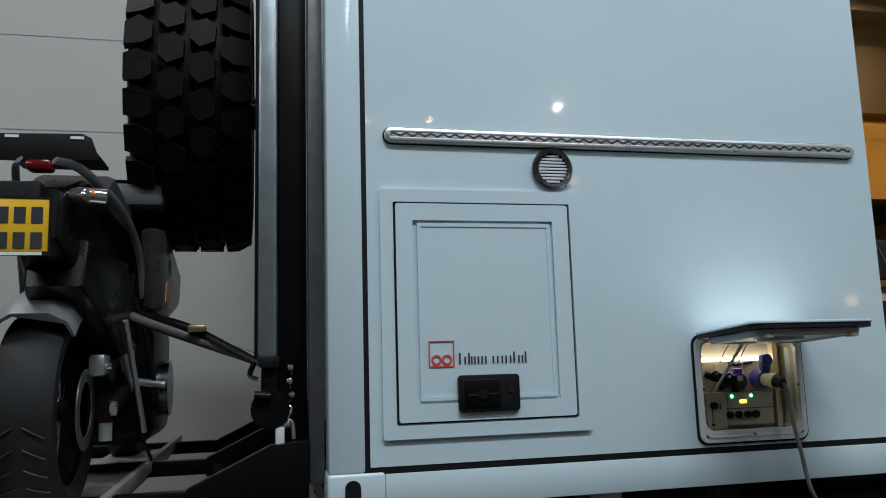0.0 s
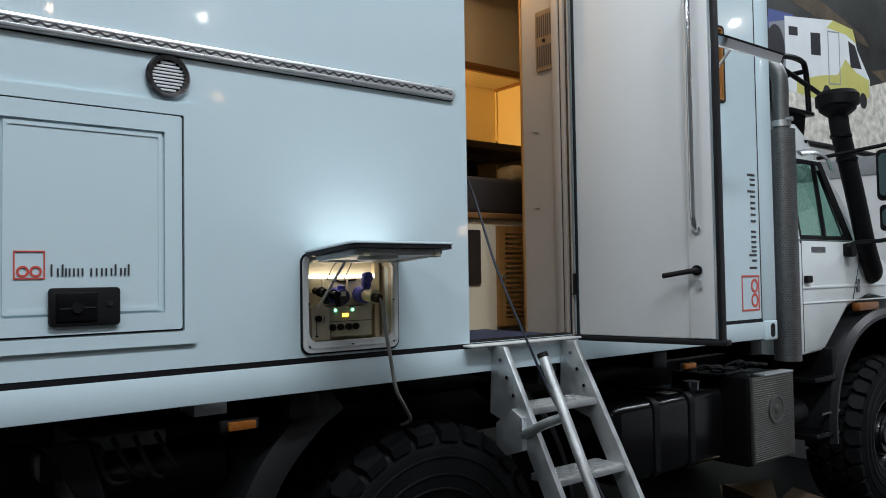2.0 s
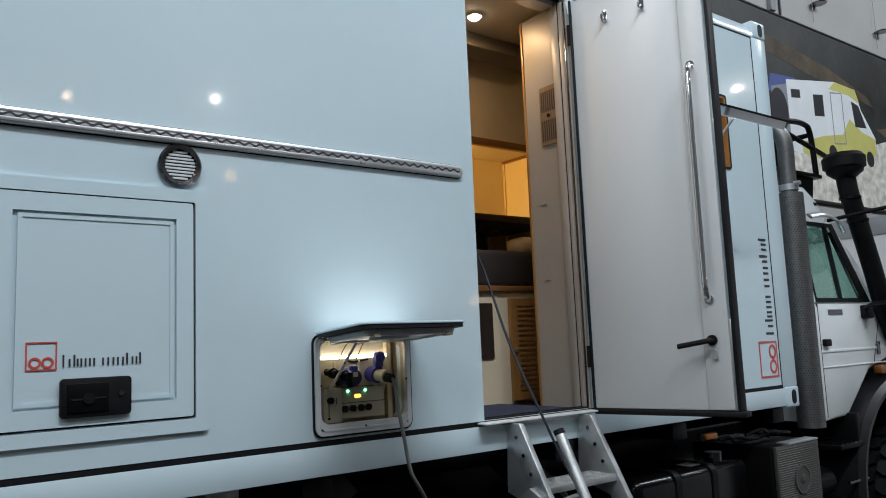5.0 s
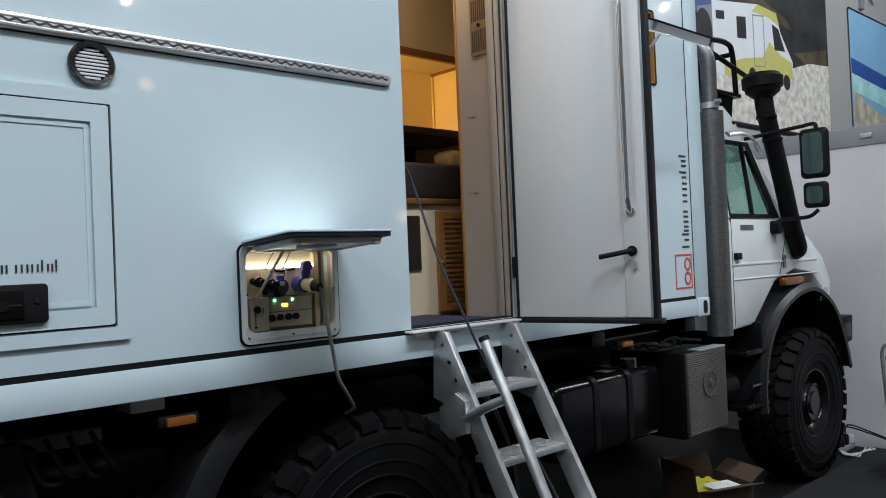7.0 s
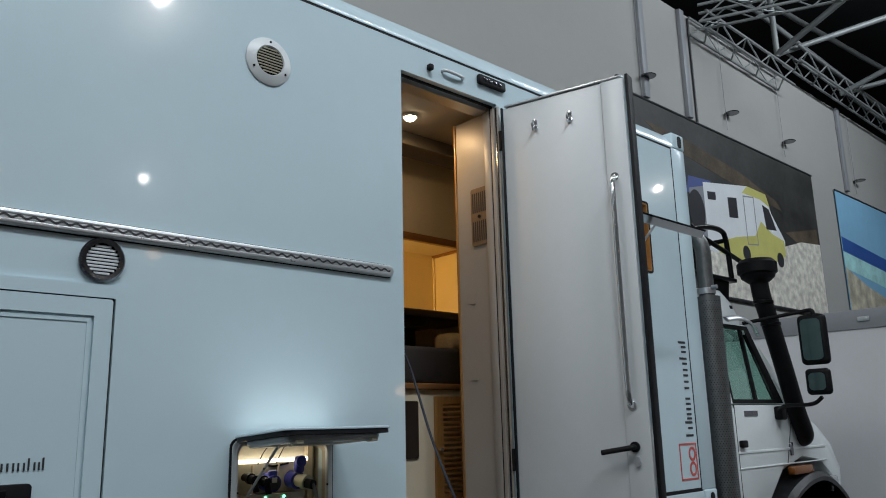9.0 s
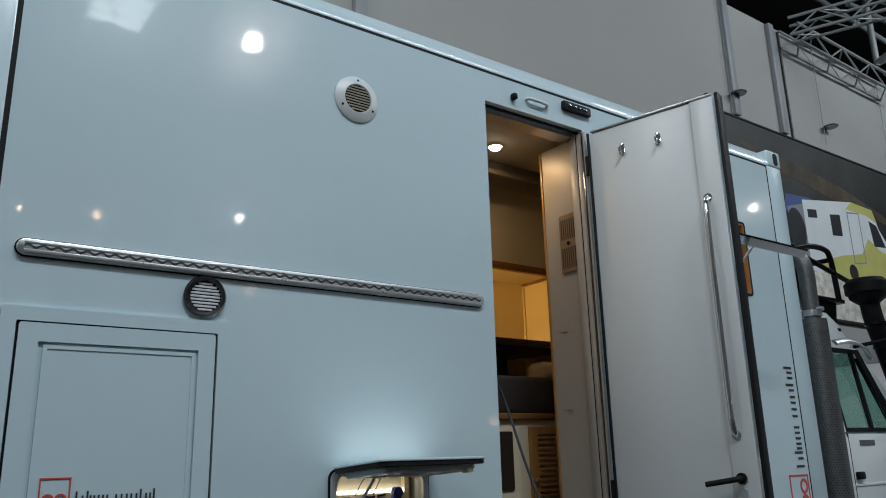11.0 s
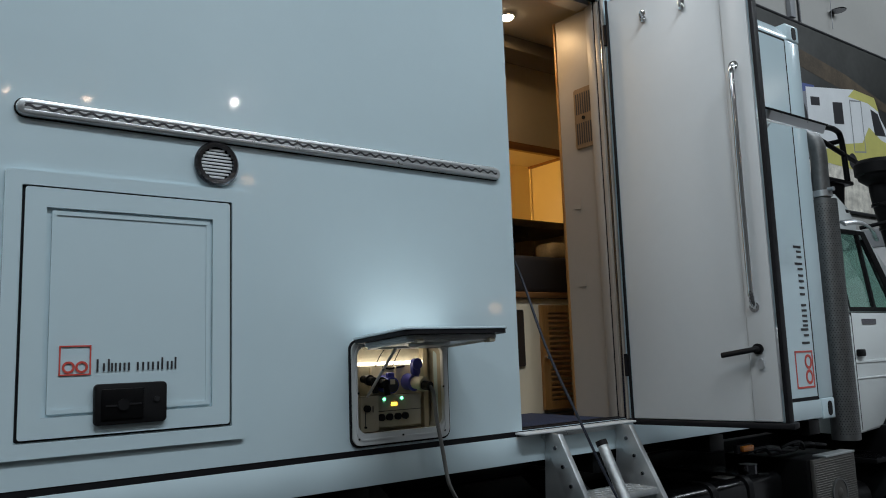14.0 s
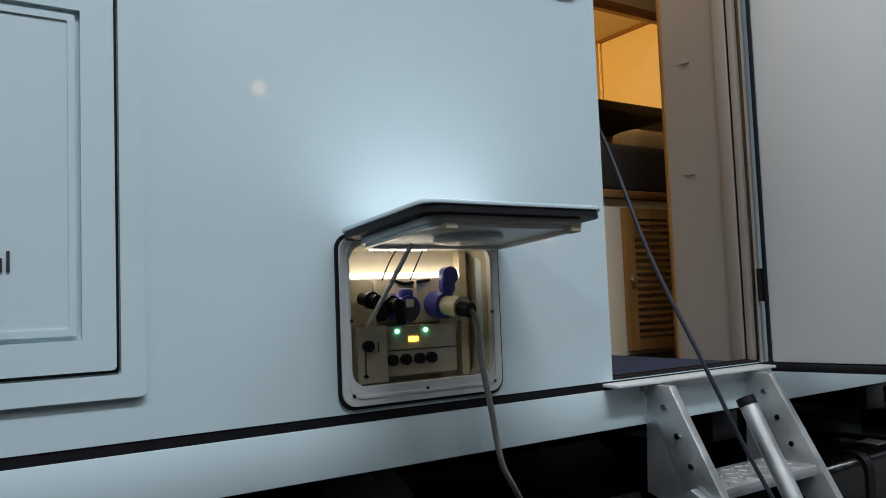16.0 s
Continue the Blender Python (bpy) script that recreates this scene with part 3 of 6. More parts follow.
for x, z, plugged in ((1.402, 1.840, False), (1.513, 1.842, True)):
    so = inbox("inlet_socket", C((x, 0.17, z), (x, 0.12, z - 0.004), 0.031), BLUEPLUG, sb, "blue round mains inlet")
    if plugged:
        inbox("inlet_cap", P(rr(x - 0.018, x + 0.018, z + 0.02, z + 0.085, 0.017), "y", 0.105, 0.125, bev=0.004), BLUEPLUG, so)
        inbox("cap_face", C((x, 0.105, z + 0.065), (x, 0.098, z + 0.065), 0.021), BLUEPLUG, so)
    else:
        inbox("inlet_cap", C((x, 0.12, z - 0.004), (x, 0.104, z - 0.006), 0.03), BLUEPLUG, so)
        inbox("cap_face", C((x, 0.104, z - 0.006), (x, 0.1, z - 0.006), 0.024), INK, so)
        inbox("cap_lid", B(x - 0.016, x + 0.016, 0.106, 0.124, z + 0.02, z + 0.04, bev=0.006), BLUEPLUG, so)
pl = inbox("mains_plug", C((1.515, 0.125, 1.839), (1.521, 0.082, 1.834), 0.023), PLUGGREY, sb, "ivory mains plug, plugged in")
inbox("plug_collar", C((1.518, 0.095, 1.836), (1.522, 0.07, 1.833), 0.026), PLUGGREY, pl)
inbox("plug_nut", C((1.516, 0.083, 1.831), (1.525, 0.04, 1.826), 0.017), BLACK, pl)
inbox("socket_disc", C((1.548, 0.175, 1.79), (1.548, 0.168, 1.79), 0.027), PLUGGREY, sb, "ivory blank disc")
inbox("cap_label", B(1.392, 1.412, 0.0985, 0.1005, 1.838, 1.856), PLUGGREY, sb)
inbox("wire_loom", sweep(bmesh.new(), curve([(1.40, 0.175, 1.902), (1.43, 0.165, 1.893), (1.47, 0.165, 1.897), (1.50, 0.17, 1.9)]), 0.004, 8), BLACK, sb, "black wire loom")
for x in (1.35, 1.455):
    inbox("panel_post", B(x - 0.004, x + 0.004, 0.16, 0.172, 1.80, 1.90, bev=0.002), CREAM, sb)
for x, z in ((1.26, 1.66), (1.44, 1.66), (1.625, 1.66), (1.258, 1.815), (1.626, 1.82)):
    part("screw", C((x, -0.0115, z), (x, -0.0145, z), 0.004, seg=8), DARKSTEEL, sb)
part("frame_ridge", ringbar(1.250, 1.634, 1.652, 1.982, 0.006, -0.0145, -0.0115, r=0.032), PAINT_IN, sb)
for x0, x1 in ((1.385, 1.372), (1.46, 1.44)):
    part("flap_wire", sweep(bmesh.new(), curve([(x0, 0.08, 1.90), (x0 + 0.004, 0.05, 1.94), (x1 + 0.01, 0.0, 1.966), (x1, -0.05, 1.974)]), 0.0018, 6), BLACK, sb, "thin black wire")
# its flap, swung up
ft = Matrix.Translation((0, -0.012, 1.984)) @ Matrix.Rotation(radians(-4), 4, "X")


def flapbit(name, bm, material, parent, label=""):
    bmesh.ops.transform(bm, matrix=ft, verts=bm.verts[:])
    return part(name, bm, material, parent, label)


fl = flapbit("flap", P(rr(1.232, 1.668, -0.345, 0.0, 0.03), "z", 0.012, 0.021, bev=0.003), PAINT, sb, "white flap swung up on its hinge")
flapbit("flap_seal", P(rr(1.236, 1.664, -0.341, -0.004, 0.03), "z", -0.002, 0.0125), GASKET, fl)
flapbit("flap_lining", P(rr(1.262, 1.638, -0.318, -0.026, 0.03), "z", -0.017, -0.0015, bev=0.004), PAINT_IN, fl)
flapbit("lining_rim", band(bmesh.new(), rr(1.268, 1.632, -0.312, -0.032, 0.028), rr(1.28, 1.62, -0.30, -0.044, 0.022), "z", -0.024, -0.0165), PAINT_IN, fl)
flapbit("flap_oval", P(circle(1.445, -0.17, 0.078, rz=0.06), "z", -0.028, -0.0165, bev=0.003), PAINT_IN, fl)
for x in (1.30, 1.60):
    flapbit("flap_clip", B(x - 0.014, x + 0.014, -0.325, -0.29, -0.03, -0.0165, bev=0.004), GREYPLASTIC, fl)
part("stay", C((1.335, -0.14, 1.965), (1.302, 0.0, 1.80), 0.005, seg=8), STEEL, sb, "thin steel stay")

# entrance: jambs, threshold, inner partition
part("door_seal", ringbar(DOOR[0] - 0.001, DOOR[1] + 0.001, DOOR[2], DOOR[3], 0.008, 0.03, 0.045, r=0.01), GASKET, con)
part("door_jamb", B(2.652, 2.665, -0.012, 0.07, 1.622, 3.61, bev=0.003), INNER, con, "grooved aluminium door jamb")
part("door_jamb", B(2.642, 2.652, 0.045, 0.09, 1.622, 3.605, bev=0.003), INNER, con)
part("door_jamb", B(2.647, 2.652, -0.004, 0.006, 1.622, 3.605, bev=0.001), DARKSTEEL, con)
part("door_jamb", B(2.644, 2.652, 0.016, 0.036, 1.622, 3.605, bev=0.001), INNER, con)
part("door_head", B(2.02, 2.64, 0.06, 0.14, 3.598, 3.66), STEEL, con)
part("threshold", B(1.985, 2.66, -0.055, 0.06, 1.6085, 1.6175, bev=0.003), PAINT_IN, con, "white metal threshold")
pw = part("partition", B(2.655, 2.69, 0.091, 0.306, 1.622, 3.60), INNER, con, "pale beige inner partition")
part("partition_edge", B(2.648, 2.696, 0.3055, 0.319, 1.622, 3.60, bev=0.003), WOOD, pw)
pv = part("vent_panel", P(rr(0.083, 0.201, 2.910, 3.210, 0.012), "x", 2.648, 2.6555), VENTWOOD, pw, "oak vent panel with slots")
for k in range(7):
    for z0 in (2.93, 3.08):
        part("slot", B(2.6465, 2.649, 0.096 + k * 0.0145, 0.102 + k * 0.0145, z0, z0 + 0.105), INK, pv)
part("button", C((2.65, 0.142, 3.058), (2.643, 0.142, 3.058), 0.009, seg=14), BLACK, pv)
for z in (2.62, 2.24):
    part("switch", B(2.6535, 2.6555, 0.196, 0.249, z, z + 0.055), INNER, pw)
    part("switch_lip", B(2.651, 2.6555, 0.196, 0.231, z - 0.004, z - 0.0005), INNER, pw)

# entrance door leaf, swung out
HINGE = Matrix.Translation((2.662, -0.03, 0)) @ Matrix.Rotation(radians(14.2), 4, "Z")


def leafbit(name, bm, material, parent, label="", smooth=40):
    bmesh.ops.transform(bm, matrix=HINGE, verts=bm.verts[:])
    return part(name, bm, material, parent, label, smooth)


lf = leafbit("entrance_door", B(0.002, 0.05, -0.655, -0.01, 1.622, 3.588, bev=0.006), PAINT, con, "white entrance door, swung wide open")
leafbit("door_lining", B(-0.006, 0.003, -0.535, -0.011, 1.625, 3.583, bev=0.003), PAINT_IN, lf)
leafbit("door_stile", B(-0.016, 0.003, -0.645, -0.5365, 1.626, 3.583, bev=0.006), PAINT_IN, lf)
leafbit("door_seal", B(-0.018, -0.004, -0.0105, 0.0, 1.62, 3.588, bev=0.003), GASKET, lf)
leafbit("door_seal", B(-0.012, 0.052, -0.670, -0.6545, 1.612, 3.597, bev=0.003), GASKET, lf)
leafbit("door_seal", B(-0.015, 0.052, -0.69, -0.005, 1.598, 1.6215, bev=0.004), GASKET, lf)
leafbit("door_cap", B(-0.012, 0.05, -0.64, -0.02, 3.589, 3.599, bev=0.002), STEEL, lf)
grip = leafbit("grab_bar", sweep(bmesh.new(), curve([(-0.016, -0.575, 3.11), (-0.045, -0.575, 3.085), (-0.055, -0.575, 3.0), (-0.055, -0.575, 2.25), (-0.045, -0.575, 2.12), (-0.016, -0.575, 2.085)]), 0.013), CHROME, lf, "chrome grab bar")
for z in (3.11, 2.085):
    leafbit("rosette", C((-0.016, -0.575, z), (-0.02, -0.575, z), 0.02), CHROME, grip)
dh = leafbit("door_handle", sweep(bmesh.new(), curve([(-0.016, -0.575, 1.915), (-0.05, -0.575, 1.915), (-0.06, -0.55, 1.91), (-0.058, -0.44, 1.893)]), 0.012, flat=0.8), BLACK, lf, "black lever handle")
leafbit("rosette", C((-0.016, -0.575, 1.915), (-0.026, -0.575, 1.915), 0.022), BLACK, dh)
leafbit("key_lock", P(rr(-0.595, -0.572, 1.835, 1.875, 0.01), "x", -0.03, -0.0155), STEEL, lf, "steel cylinder lock")
for y in (-0.185, -0.37):
    hk = leafbit("coat_hook", P(rr(y - 0.015, y + 0.015, 3.425, 3.485, 0.014), "x", -0.016, -0.0055, bev=0.003), CHROME, lf, "chrome coat hook")
    leafbit("hook_tip", sweep(bmesh.new(), curve([(-0.016, y, 3.45), (-0.035, y, 3.437), (-0.042, y, 3.455)]), 0.006), CHROME, hk)
for z in (1.86, 3.42):
    leafbit("hinge", C((-0.002, 0.012, z - 0.05), (-0.002, 0.012, z + 0.05), 0.011), GASKET, lf)
leafbit("stay_bracket", B(0.01, 0.03, -0.62, -0.6, 3.598, 3.617, bev=0.003), BLACK, lf)
leafbit("latch_plate", B(-0.008, 0.0, -0.6545, -0.646, 1.75, 2.0, bev=0.002), STEEL, lf)

# ---------------------------------------------------------------- inside the living box
setroom = thing("dinette_platform", (3.2, 1.4, 1.612), "cream dinette platform with an oak louvred door", "platform")
part("platform", B(2.05, 4.24, 0.62, 2.27, 1.614, 2.21), CREAM, setroom)
part("platform_edge", B(2.05, 4.24, 0.595, 0.64, 2.211, 2.243, bev=0.006), WOODD, setroom)
ld = part("louvred_door", holed(2.735, 3.04, 1.632, 2.175, 0.598, 0.618, [(2.785, 2.99, 1.675, 2.135)]), WOOD, setroom, "oak louvred door")
for k in range(17):
    z = 1.684 + k * 0.0268
    part("louvre", B(2.785, 2.99, 0.598, 0.615, z, z + 0.0125, m=None), WOOD, ld)
part("knob", C((2.757, 0.598, 1.90), (2.757, 0.58, 1.90), 0.009), CHROME, ld)
part("niche", P(rr(2.45, 2.62, 1.86, 2.15, 0.01), "y", 0.61, 0.619), DARKTABLE, setroom)
rm = thing("cabin_lining", (3.0, 2.2, 1.612), "warm cream wall lining inside the living box", "wall lining")
part("back_lining", B(0.1, 4.24, 2.27, 2.285, 1.614, 3.64), CREAM, rm)
part("front_lining", B(4.245, 4.26, 0.08, 2.27, 1.614, 3.64), CREAM, rm)
part("alcove_side", B(3.44, 3.47, 0.97, 1.40, 2.212, 3.1645), CREAM, rm)
part("alcove_back", B(2.0, 3.4395, 1.37, 1.40, 2.212, 3.1645), CREAM, rm)
part("corner_bead", C((3.432, 1.362, 2.22), (3.432, 1.362, 3.164), 0.008), CREAM, rm)
part("cornice", B(3.422, 3.4395, 0.975, 1.369, 3.15, 3.1645), WOODD, rm)
part("locker", P([(0.96, 3.165), (2.265, 3.165), (2.265, 3.638), (0.84, 3.638)], "x", 2.0, 4.24), BEIGE, rm, "beige overhead locker")
part("locker_trim", P([(0.935, 3.12), (0.965, 3.12), (0.965, 3.164), (0.935, 3.164)], "x", 2.0, 4.24, bev=0.004), WOODD, rm)
part("roof_lining", B(0.1, 4.24, 0.08, 2.28, 3.64, 3.66), BEIGE, rm)
part("beam", B(2.02, 4.24, 0.60, 0.78, 3.56, 3.639, bev=0.01), mat("grey_lining", (0.20, 0.17, 0.13), 0.7), rm)
part("rear_lining", B(1.6, 1.62, 0.08, 2.27, 1.614, 3.64), CREAM, rm)
cp = solo("entrance_carpet", B(1.63, 2.65, 0.075, 0.618, 1.6135, 1.622, bev=0.002), NAVY, "navy blue carpet inside the entrance", "carpet")
sl = thing("ceiling_spot", (2.43, 0.42, 3.625), "small round lit ceiling spot", "lamp")
part("bezel", lathe(bmesh.new(), [(0.045, 3.64), (0.044, 3.63), (0.036, 3.627), (0.034, 3.635)], (2.43, 0.42, 0), "z", 28), CHROME, sl)
part("spot_face", lathe(bmesh.new(), [(0.034, 3.634), (0.033, 3.624), (0.026, 3.614), (0.014, 3.608), (0.0, 3.606)], (2.43, 0.42, 0), "z", 24), SPOTFACE, sl)
tb = thing("dinette_table", (3.15, 1.35, 2.211), "dark dinette table on a pedestal", "table")
part("tabletop", P(rr(2.62, 3.436, 0.915, 1.36, 0.03), "z", 2.655, 2.70, bev=0.008), DARKTABLE, tb)
part("pedestal", C((3.05, 1.2, 2.212), (3.05, 1.2, 2.655), 0.05), SATIN, tb)
part("table_slide", lathe(bmesh.new(), [(0.14, 2.62), (0.14, 2.654), (0.05, 2.654)], (3.05, 1.2, 0), "z"), DARKTABLE, tb)
bn = thing("bench_seat", (3.3, 0.86, 2.211), "dark upholstered dinette bench on the platform", "bench")
part("seat", B(2.42, 3.36, 0.68, 1.02, 2.244, 2.45, bev=0.03, seg=3), CUSHION, bn)
part("backrest", B(2.2, 2.3, 1.03, 1.36, 2.212, 2.62, bev=0.03, seg=3), CUSHION, bn)
part("bolster", B(2.5, 3.36, 1.22, 1.365, 2.212, 2.52, bev=0.04, seg=3), CUSHION, bn)
solo("cushion", B(3.04, 3.34, 0.80, 0.96, 2.45, 2.56, bev=0.04, seg=4), PILLOW, "beige woven cushion lying on the dinette bench", "cushion")

# ---------------------------------------------------------------- wheels
def wheel_meshes(R=0.605, half=0.2):
    t = lathe(bmesh.new(), [(0.245, -0.12), (0.262, -0.165), (0.30, -0.174), (0.335, -0.188), (0.338, -0.193), (0.343, -0.193), (0.346, -0.19), (0.395, -0.199), (0.398, -0.204), (0.403, -0.204), (0.406, -0.199), (0.466, -0.2), (0.469, -0.205), (0.474, -0.205), (0.477, -0.199), (0.50, -0.197), (0.545, -0.183), (0.568, -0.15), (0.572, 0.0),
                            (0.568, 0.15), (0.545, 0.183), (0.50, 0.197), (0.43, 0.2), (0.34, 0.188), (0.285, 0.165), (0.262, 0.12)], (0, 0, 0), "y", 64, cap=False)
    tyre = mesh_of(t, RUBBER, "tyre")
    b = bmesh.new()
    n = 28
    inner = [(-0.062, -0.012), (-0.030, -0.043), (0.038, -0.040), (0.063, 0.010), (0.030, 0.043), (-0.038, 0.040)]
    outer = [(-0.052, -0.050), (0.048, -0.050), (0.058, 0.0), (0.026, 0.044), (-0.036, 0.044), (-0.060, 0.012)]
    for k in range(n):
        for col, (h0, shape, off) in enumerate(((-0.152, outer, 0.0), (-0.05, inner, 0.5), (0.05, inner, 0.0), (0.152, outer, 0.5))):
            a0 = 2 * math.pi * (k + off) / n
            flip = -1 if col >= 2 else 1
            lo, hi = [], []
            for s, h in shape:
                s, h = s * flip, h0 + h * flip
                edge = abs(h) > 0.19
                for ring, r, q in ((lo, 0.562 if not edge else 0.535, 1.0), (hi, R if not edge else R - 0.03, 0.965)):
                    a = a0 + s * q / 0.6
                    hh = h0 + (h - h0) * q
                    ring.append(b.verts.new((r * math.cos(a), hh, r * math.sin(a))))
            m = len(shape)
            b.faces.new(hi)
            for i in range(m):
                b.faces.new((lo[i], lo[(i + 1) % m], hi[(i + 1) % m], hi[i]))
    tread = mesh_of(b, RUBBER, "tread", smooth=30)
    r = lathe(bmesh.new(), [(0.262, -0.172), (0.272, -0.172), (0.272, -0.165), (0.258, -0.155), (0.25, -0.11), (0.225, -0.075), (0.165, -0.065), (0.16, -0.13), (0.148, -0.155),
                            (0.135, -0.16), (0.09, -0.15), (0.085, -0.17), (0.0, -0.172)], (0, 0, 0), "y", 48, cap=False)
    lathe(r, [(0.272, 0.172), (0.25, 0.15), (0.245, -0.02), (0.0, -0.02)], (0, 0, 0), "y", 48, cap=False)
    rim = mesh_of(r, mat("black_rim_paint", (0.007, 0.007, 0.008), 0.3, var=0.2, scale=12, coat=0.3, spec=0.4), "rim")
    c = bmesh.new()
    for k in range(10):
        a = 2 * math.pi * k / 10
        cyl(c, (0.195 * math.cos(a), -0.07, 0.195 * math.sin(a)), (0.195 * math.cos(a), -0.095, 0.195 * math.sin(a)), 0.014, seg=6)
    nuts = mesh_of(c, SATIN, "wheel_nuts")
    h = lathe(bmesh.new(), [(0.155, -0.156), (0.157, -0.165), (0.145, -0.17), (0.14, -0.162)], (0, 0, 0), "y", 40, cap=False)
    hub = mesh_of(h, TANK, "hub_ring")
    return rim, tyre, tread, nuts, hub


RIM, TYRE, TREAD, NUTS, HUB = wheel_meshes()


def wheel(parent, m, name="wheel"):
    """A wheel at the pose m, given in the parent's own space (or in the world, with no parent)."""
    w = new(name, RIM)
    w.parent = parent
    w.matrix_basis = m
    for nm, me in (("tyre", TYRE), ("tread", TREAD), ("wheel_nuts", NUTS), ("hub_ring", HUB)):
        o = new(nm, me)
        o.parent = w
    return w


# ---------------------------------------------------------------- truck
truck = thing("expedition_truck", (3.6, 1.2, GROUND), "white high-wheeled expedition truck with black fenders and chassis", "truck")
TO = ORIGIN[truck]
AX, FX, WZ = 1.90, 6.32, GROUND + 0.605
for x, y, turn in ((AX, 0.29, 0), (FX, 0.29, 0), (AX, 2.1, 180), (FX, 2.1, 180)):
    big = 1.04 if x == AX else 1.0
    wheel(truck, Matrix.Translation(Vector((x, y, GROUND + 0.605 * big)) - TO) @ Matrix.Diagonal((big, 1, big, 1)) @ Matrix.Rotation(radians(turn), 4, "Z") @ Matrix.Rotation(radians(11 * x), 4, "Y"))
for x in (AX, FX):
    part("axle", C((x, 0.42, WZ), (x, 1.97, WZ), 0.08), SATIN, truck)
    part("differential", lathe(bmesh.new(), [(0.05, 1.0), (0.2, 1.1), (0.2, 1.3), (0.05, 1.4)], (x, 0, WZ), "y", 24), SATIN, truck)
for y in (0.74, 1.55):
    part("chassis_rail", B(0.25, 6.9, y, y + 0.08, 1.06, 1.30, bev=0.01), SATIN, truck)
    part("subframe_rail", B(0.05, 4.34, y - 0.01, y + 0.09, 1.31, 1.40, bev=0.006), SATIN, truck)
for x in (0.02, 1.2, 2.45, 3.3, 4.25):
    part("cross_member", B(x, x + 0.12, 0.03, 2.32, 1.402, 1.4868, bev=0.005), SATIN, truck)
for x in (0.6, 2.9, 4.6, 5.6):
    part("cross_member", B(x, x + 0.1, 0.822, 1.548, 1.1, 1.26, bev=0.01), SATIN, truck)
# kit hanging at the rear of the chassis
part("air_tank", C((0.62, 0.35, 1.22), (1.05, 0.35, 1.22), 0.11), SATIN, truck)
part("equipment_box", B(0.56, 0.86, 0.32, 0.68, 1.12, 1.38, bev=0.012), mat("grey_metal_box", (0.13, 0.13, 0.13), 0.5, 0.4, var=0.2), truck, "grey metal box under the container")
part("bracket", P([(0.42, 1.40), (0.55, 1.40), (0.62, 1.16), (0.72, 1.12), (0.7, 1.08), (0.58, 1.12)], "y", 0.14, 0.2, bev=0.006), SATIN, truck)
for k in range(5):
    part("hose", sweep(bmesh.new(), curve([(0.5 + 0.07 * k, 0.2, 1.39), (0.55 + 0.07 * k, 0.16, 1.28 - 0.02 * (k % 2)), (0.66 + 0.05 * k, 0.2, 1.24), (0.8, 0.3, 1.2)]), 0.009, 8), BLACK, truck)
part("gear_unit", B(0.42, 0.62, 0.2, 0.34, 1.27, 1.37, bev=0.02), SATIN, truck)
part("tail_plate", B(0.9, 1.02, 0.16, 0.3, 1.43, 1.486, bev=0.004), ALU, truck)
for x, y, z in ((0.965, 0.03, 1.392), (3.59, 0.05, 1.375)):
    mk = part("side_marker", B(x, x + 0.1, y - 0.018, y + 0.004, z, z + 0.03, bev=0.005), AMBER, truck, "amber side marker lamp")
    part("marker_base", B(x - 0.02, x + 0.12, y + 0.0045, y + 0.03, z - 0.004, z + 0.034, bev=0.004), BLACK, mk)


def strip(bm, pts, y0, y1, thick=0.03, lip=0.0):
    """A bent plate along points (x, z), as wide as y0 to y1."""
    pts = [Vector((p.x, 0, p.y)) for p in curve([(x, z, 0) for x, z in pts], 8)]
    rows = []
    for i, p in enumerate(pts):
        d = (pts[min(i + 1, len(pts) - 1)] - pts[max(i - 1, 0)]).normalized()
        nrm = Vector((-d.z, 0, d.x))
        prof = [(y0, -lip), (y0 - 0.004, 0.0), (y0 + 0.03, thick), ((y0 + y1) / 2, thick * 1.25), (y1, thick), (y1, 0.0), (y0 + 0.02, 0.0), (y0 + 0.012, -lip)]
        rows.append([bm.verts.new(p + nrm * w + Vector((0, y, 0))) for y, w in prof])
    n = len(rows[0])
    for a, b in zip(rows, rows[1:]):
        for k in range(n):
            bm.faces.new((a[k], a[(k + 1) % n], b[(k + 1) % n], b[k]))
    bm.faces.new(rows[0])
    bm.faces.new(rows[-1][::-1])
    return bm


def ahead(shift, up=0.0):
    """Puts what follows further forward; shift may change along the truck."""
    f = shift if callable(shift) else (lambda x: shift)
    g = up if callable(up) else (lambda z: up)
    FIT[0] = lambda co: Vector((co.x + f(co.x), co.y, co.z + g(co.z)))


FENDER = mat("black_fender_plastic", (0.010, 0.0105, 0.012), 0.36, var=0.15, scale=8, bump=0.12, bscale=220, spec=0.5)
part("rear_fender", strip(bmesh.new(), [(1.02, 0.62), (1.05, 0.9), (1.17, 1.17), (1.32, 1.34), (1.44, 1.425)], 0.08, 0.48, 0.075, 0.02), FENDER, truck, "black plastic rear mudguard")
part("rear_fender", strip(bmesh.new(), [(2.42, 1.36), (2.58, 1.2), (2.7, 0.95), (2.74, 0.7)], 0.08, 0.48, 0.03, 0.02), FENDER, truck)
ahead(steps((5.3, 0.02), (5.9, 0.19), (6.8, 0.2)), -0.075)
part("front_fender", strip(bmesh.new(), [(5.27, 0.80), (5.27, 1.0), (5.36, 1.30), (5.56, 1.53), (5.86, 1.645), (6.14, 1.62), (6.42, 1.45), (6.6, 1.16), (6.68, 0.94)], 0.03, 0.52, 0.035, 0.03), FENDER, truck, "black plastic front wheel arch")
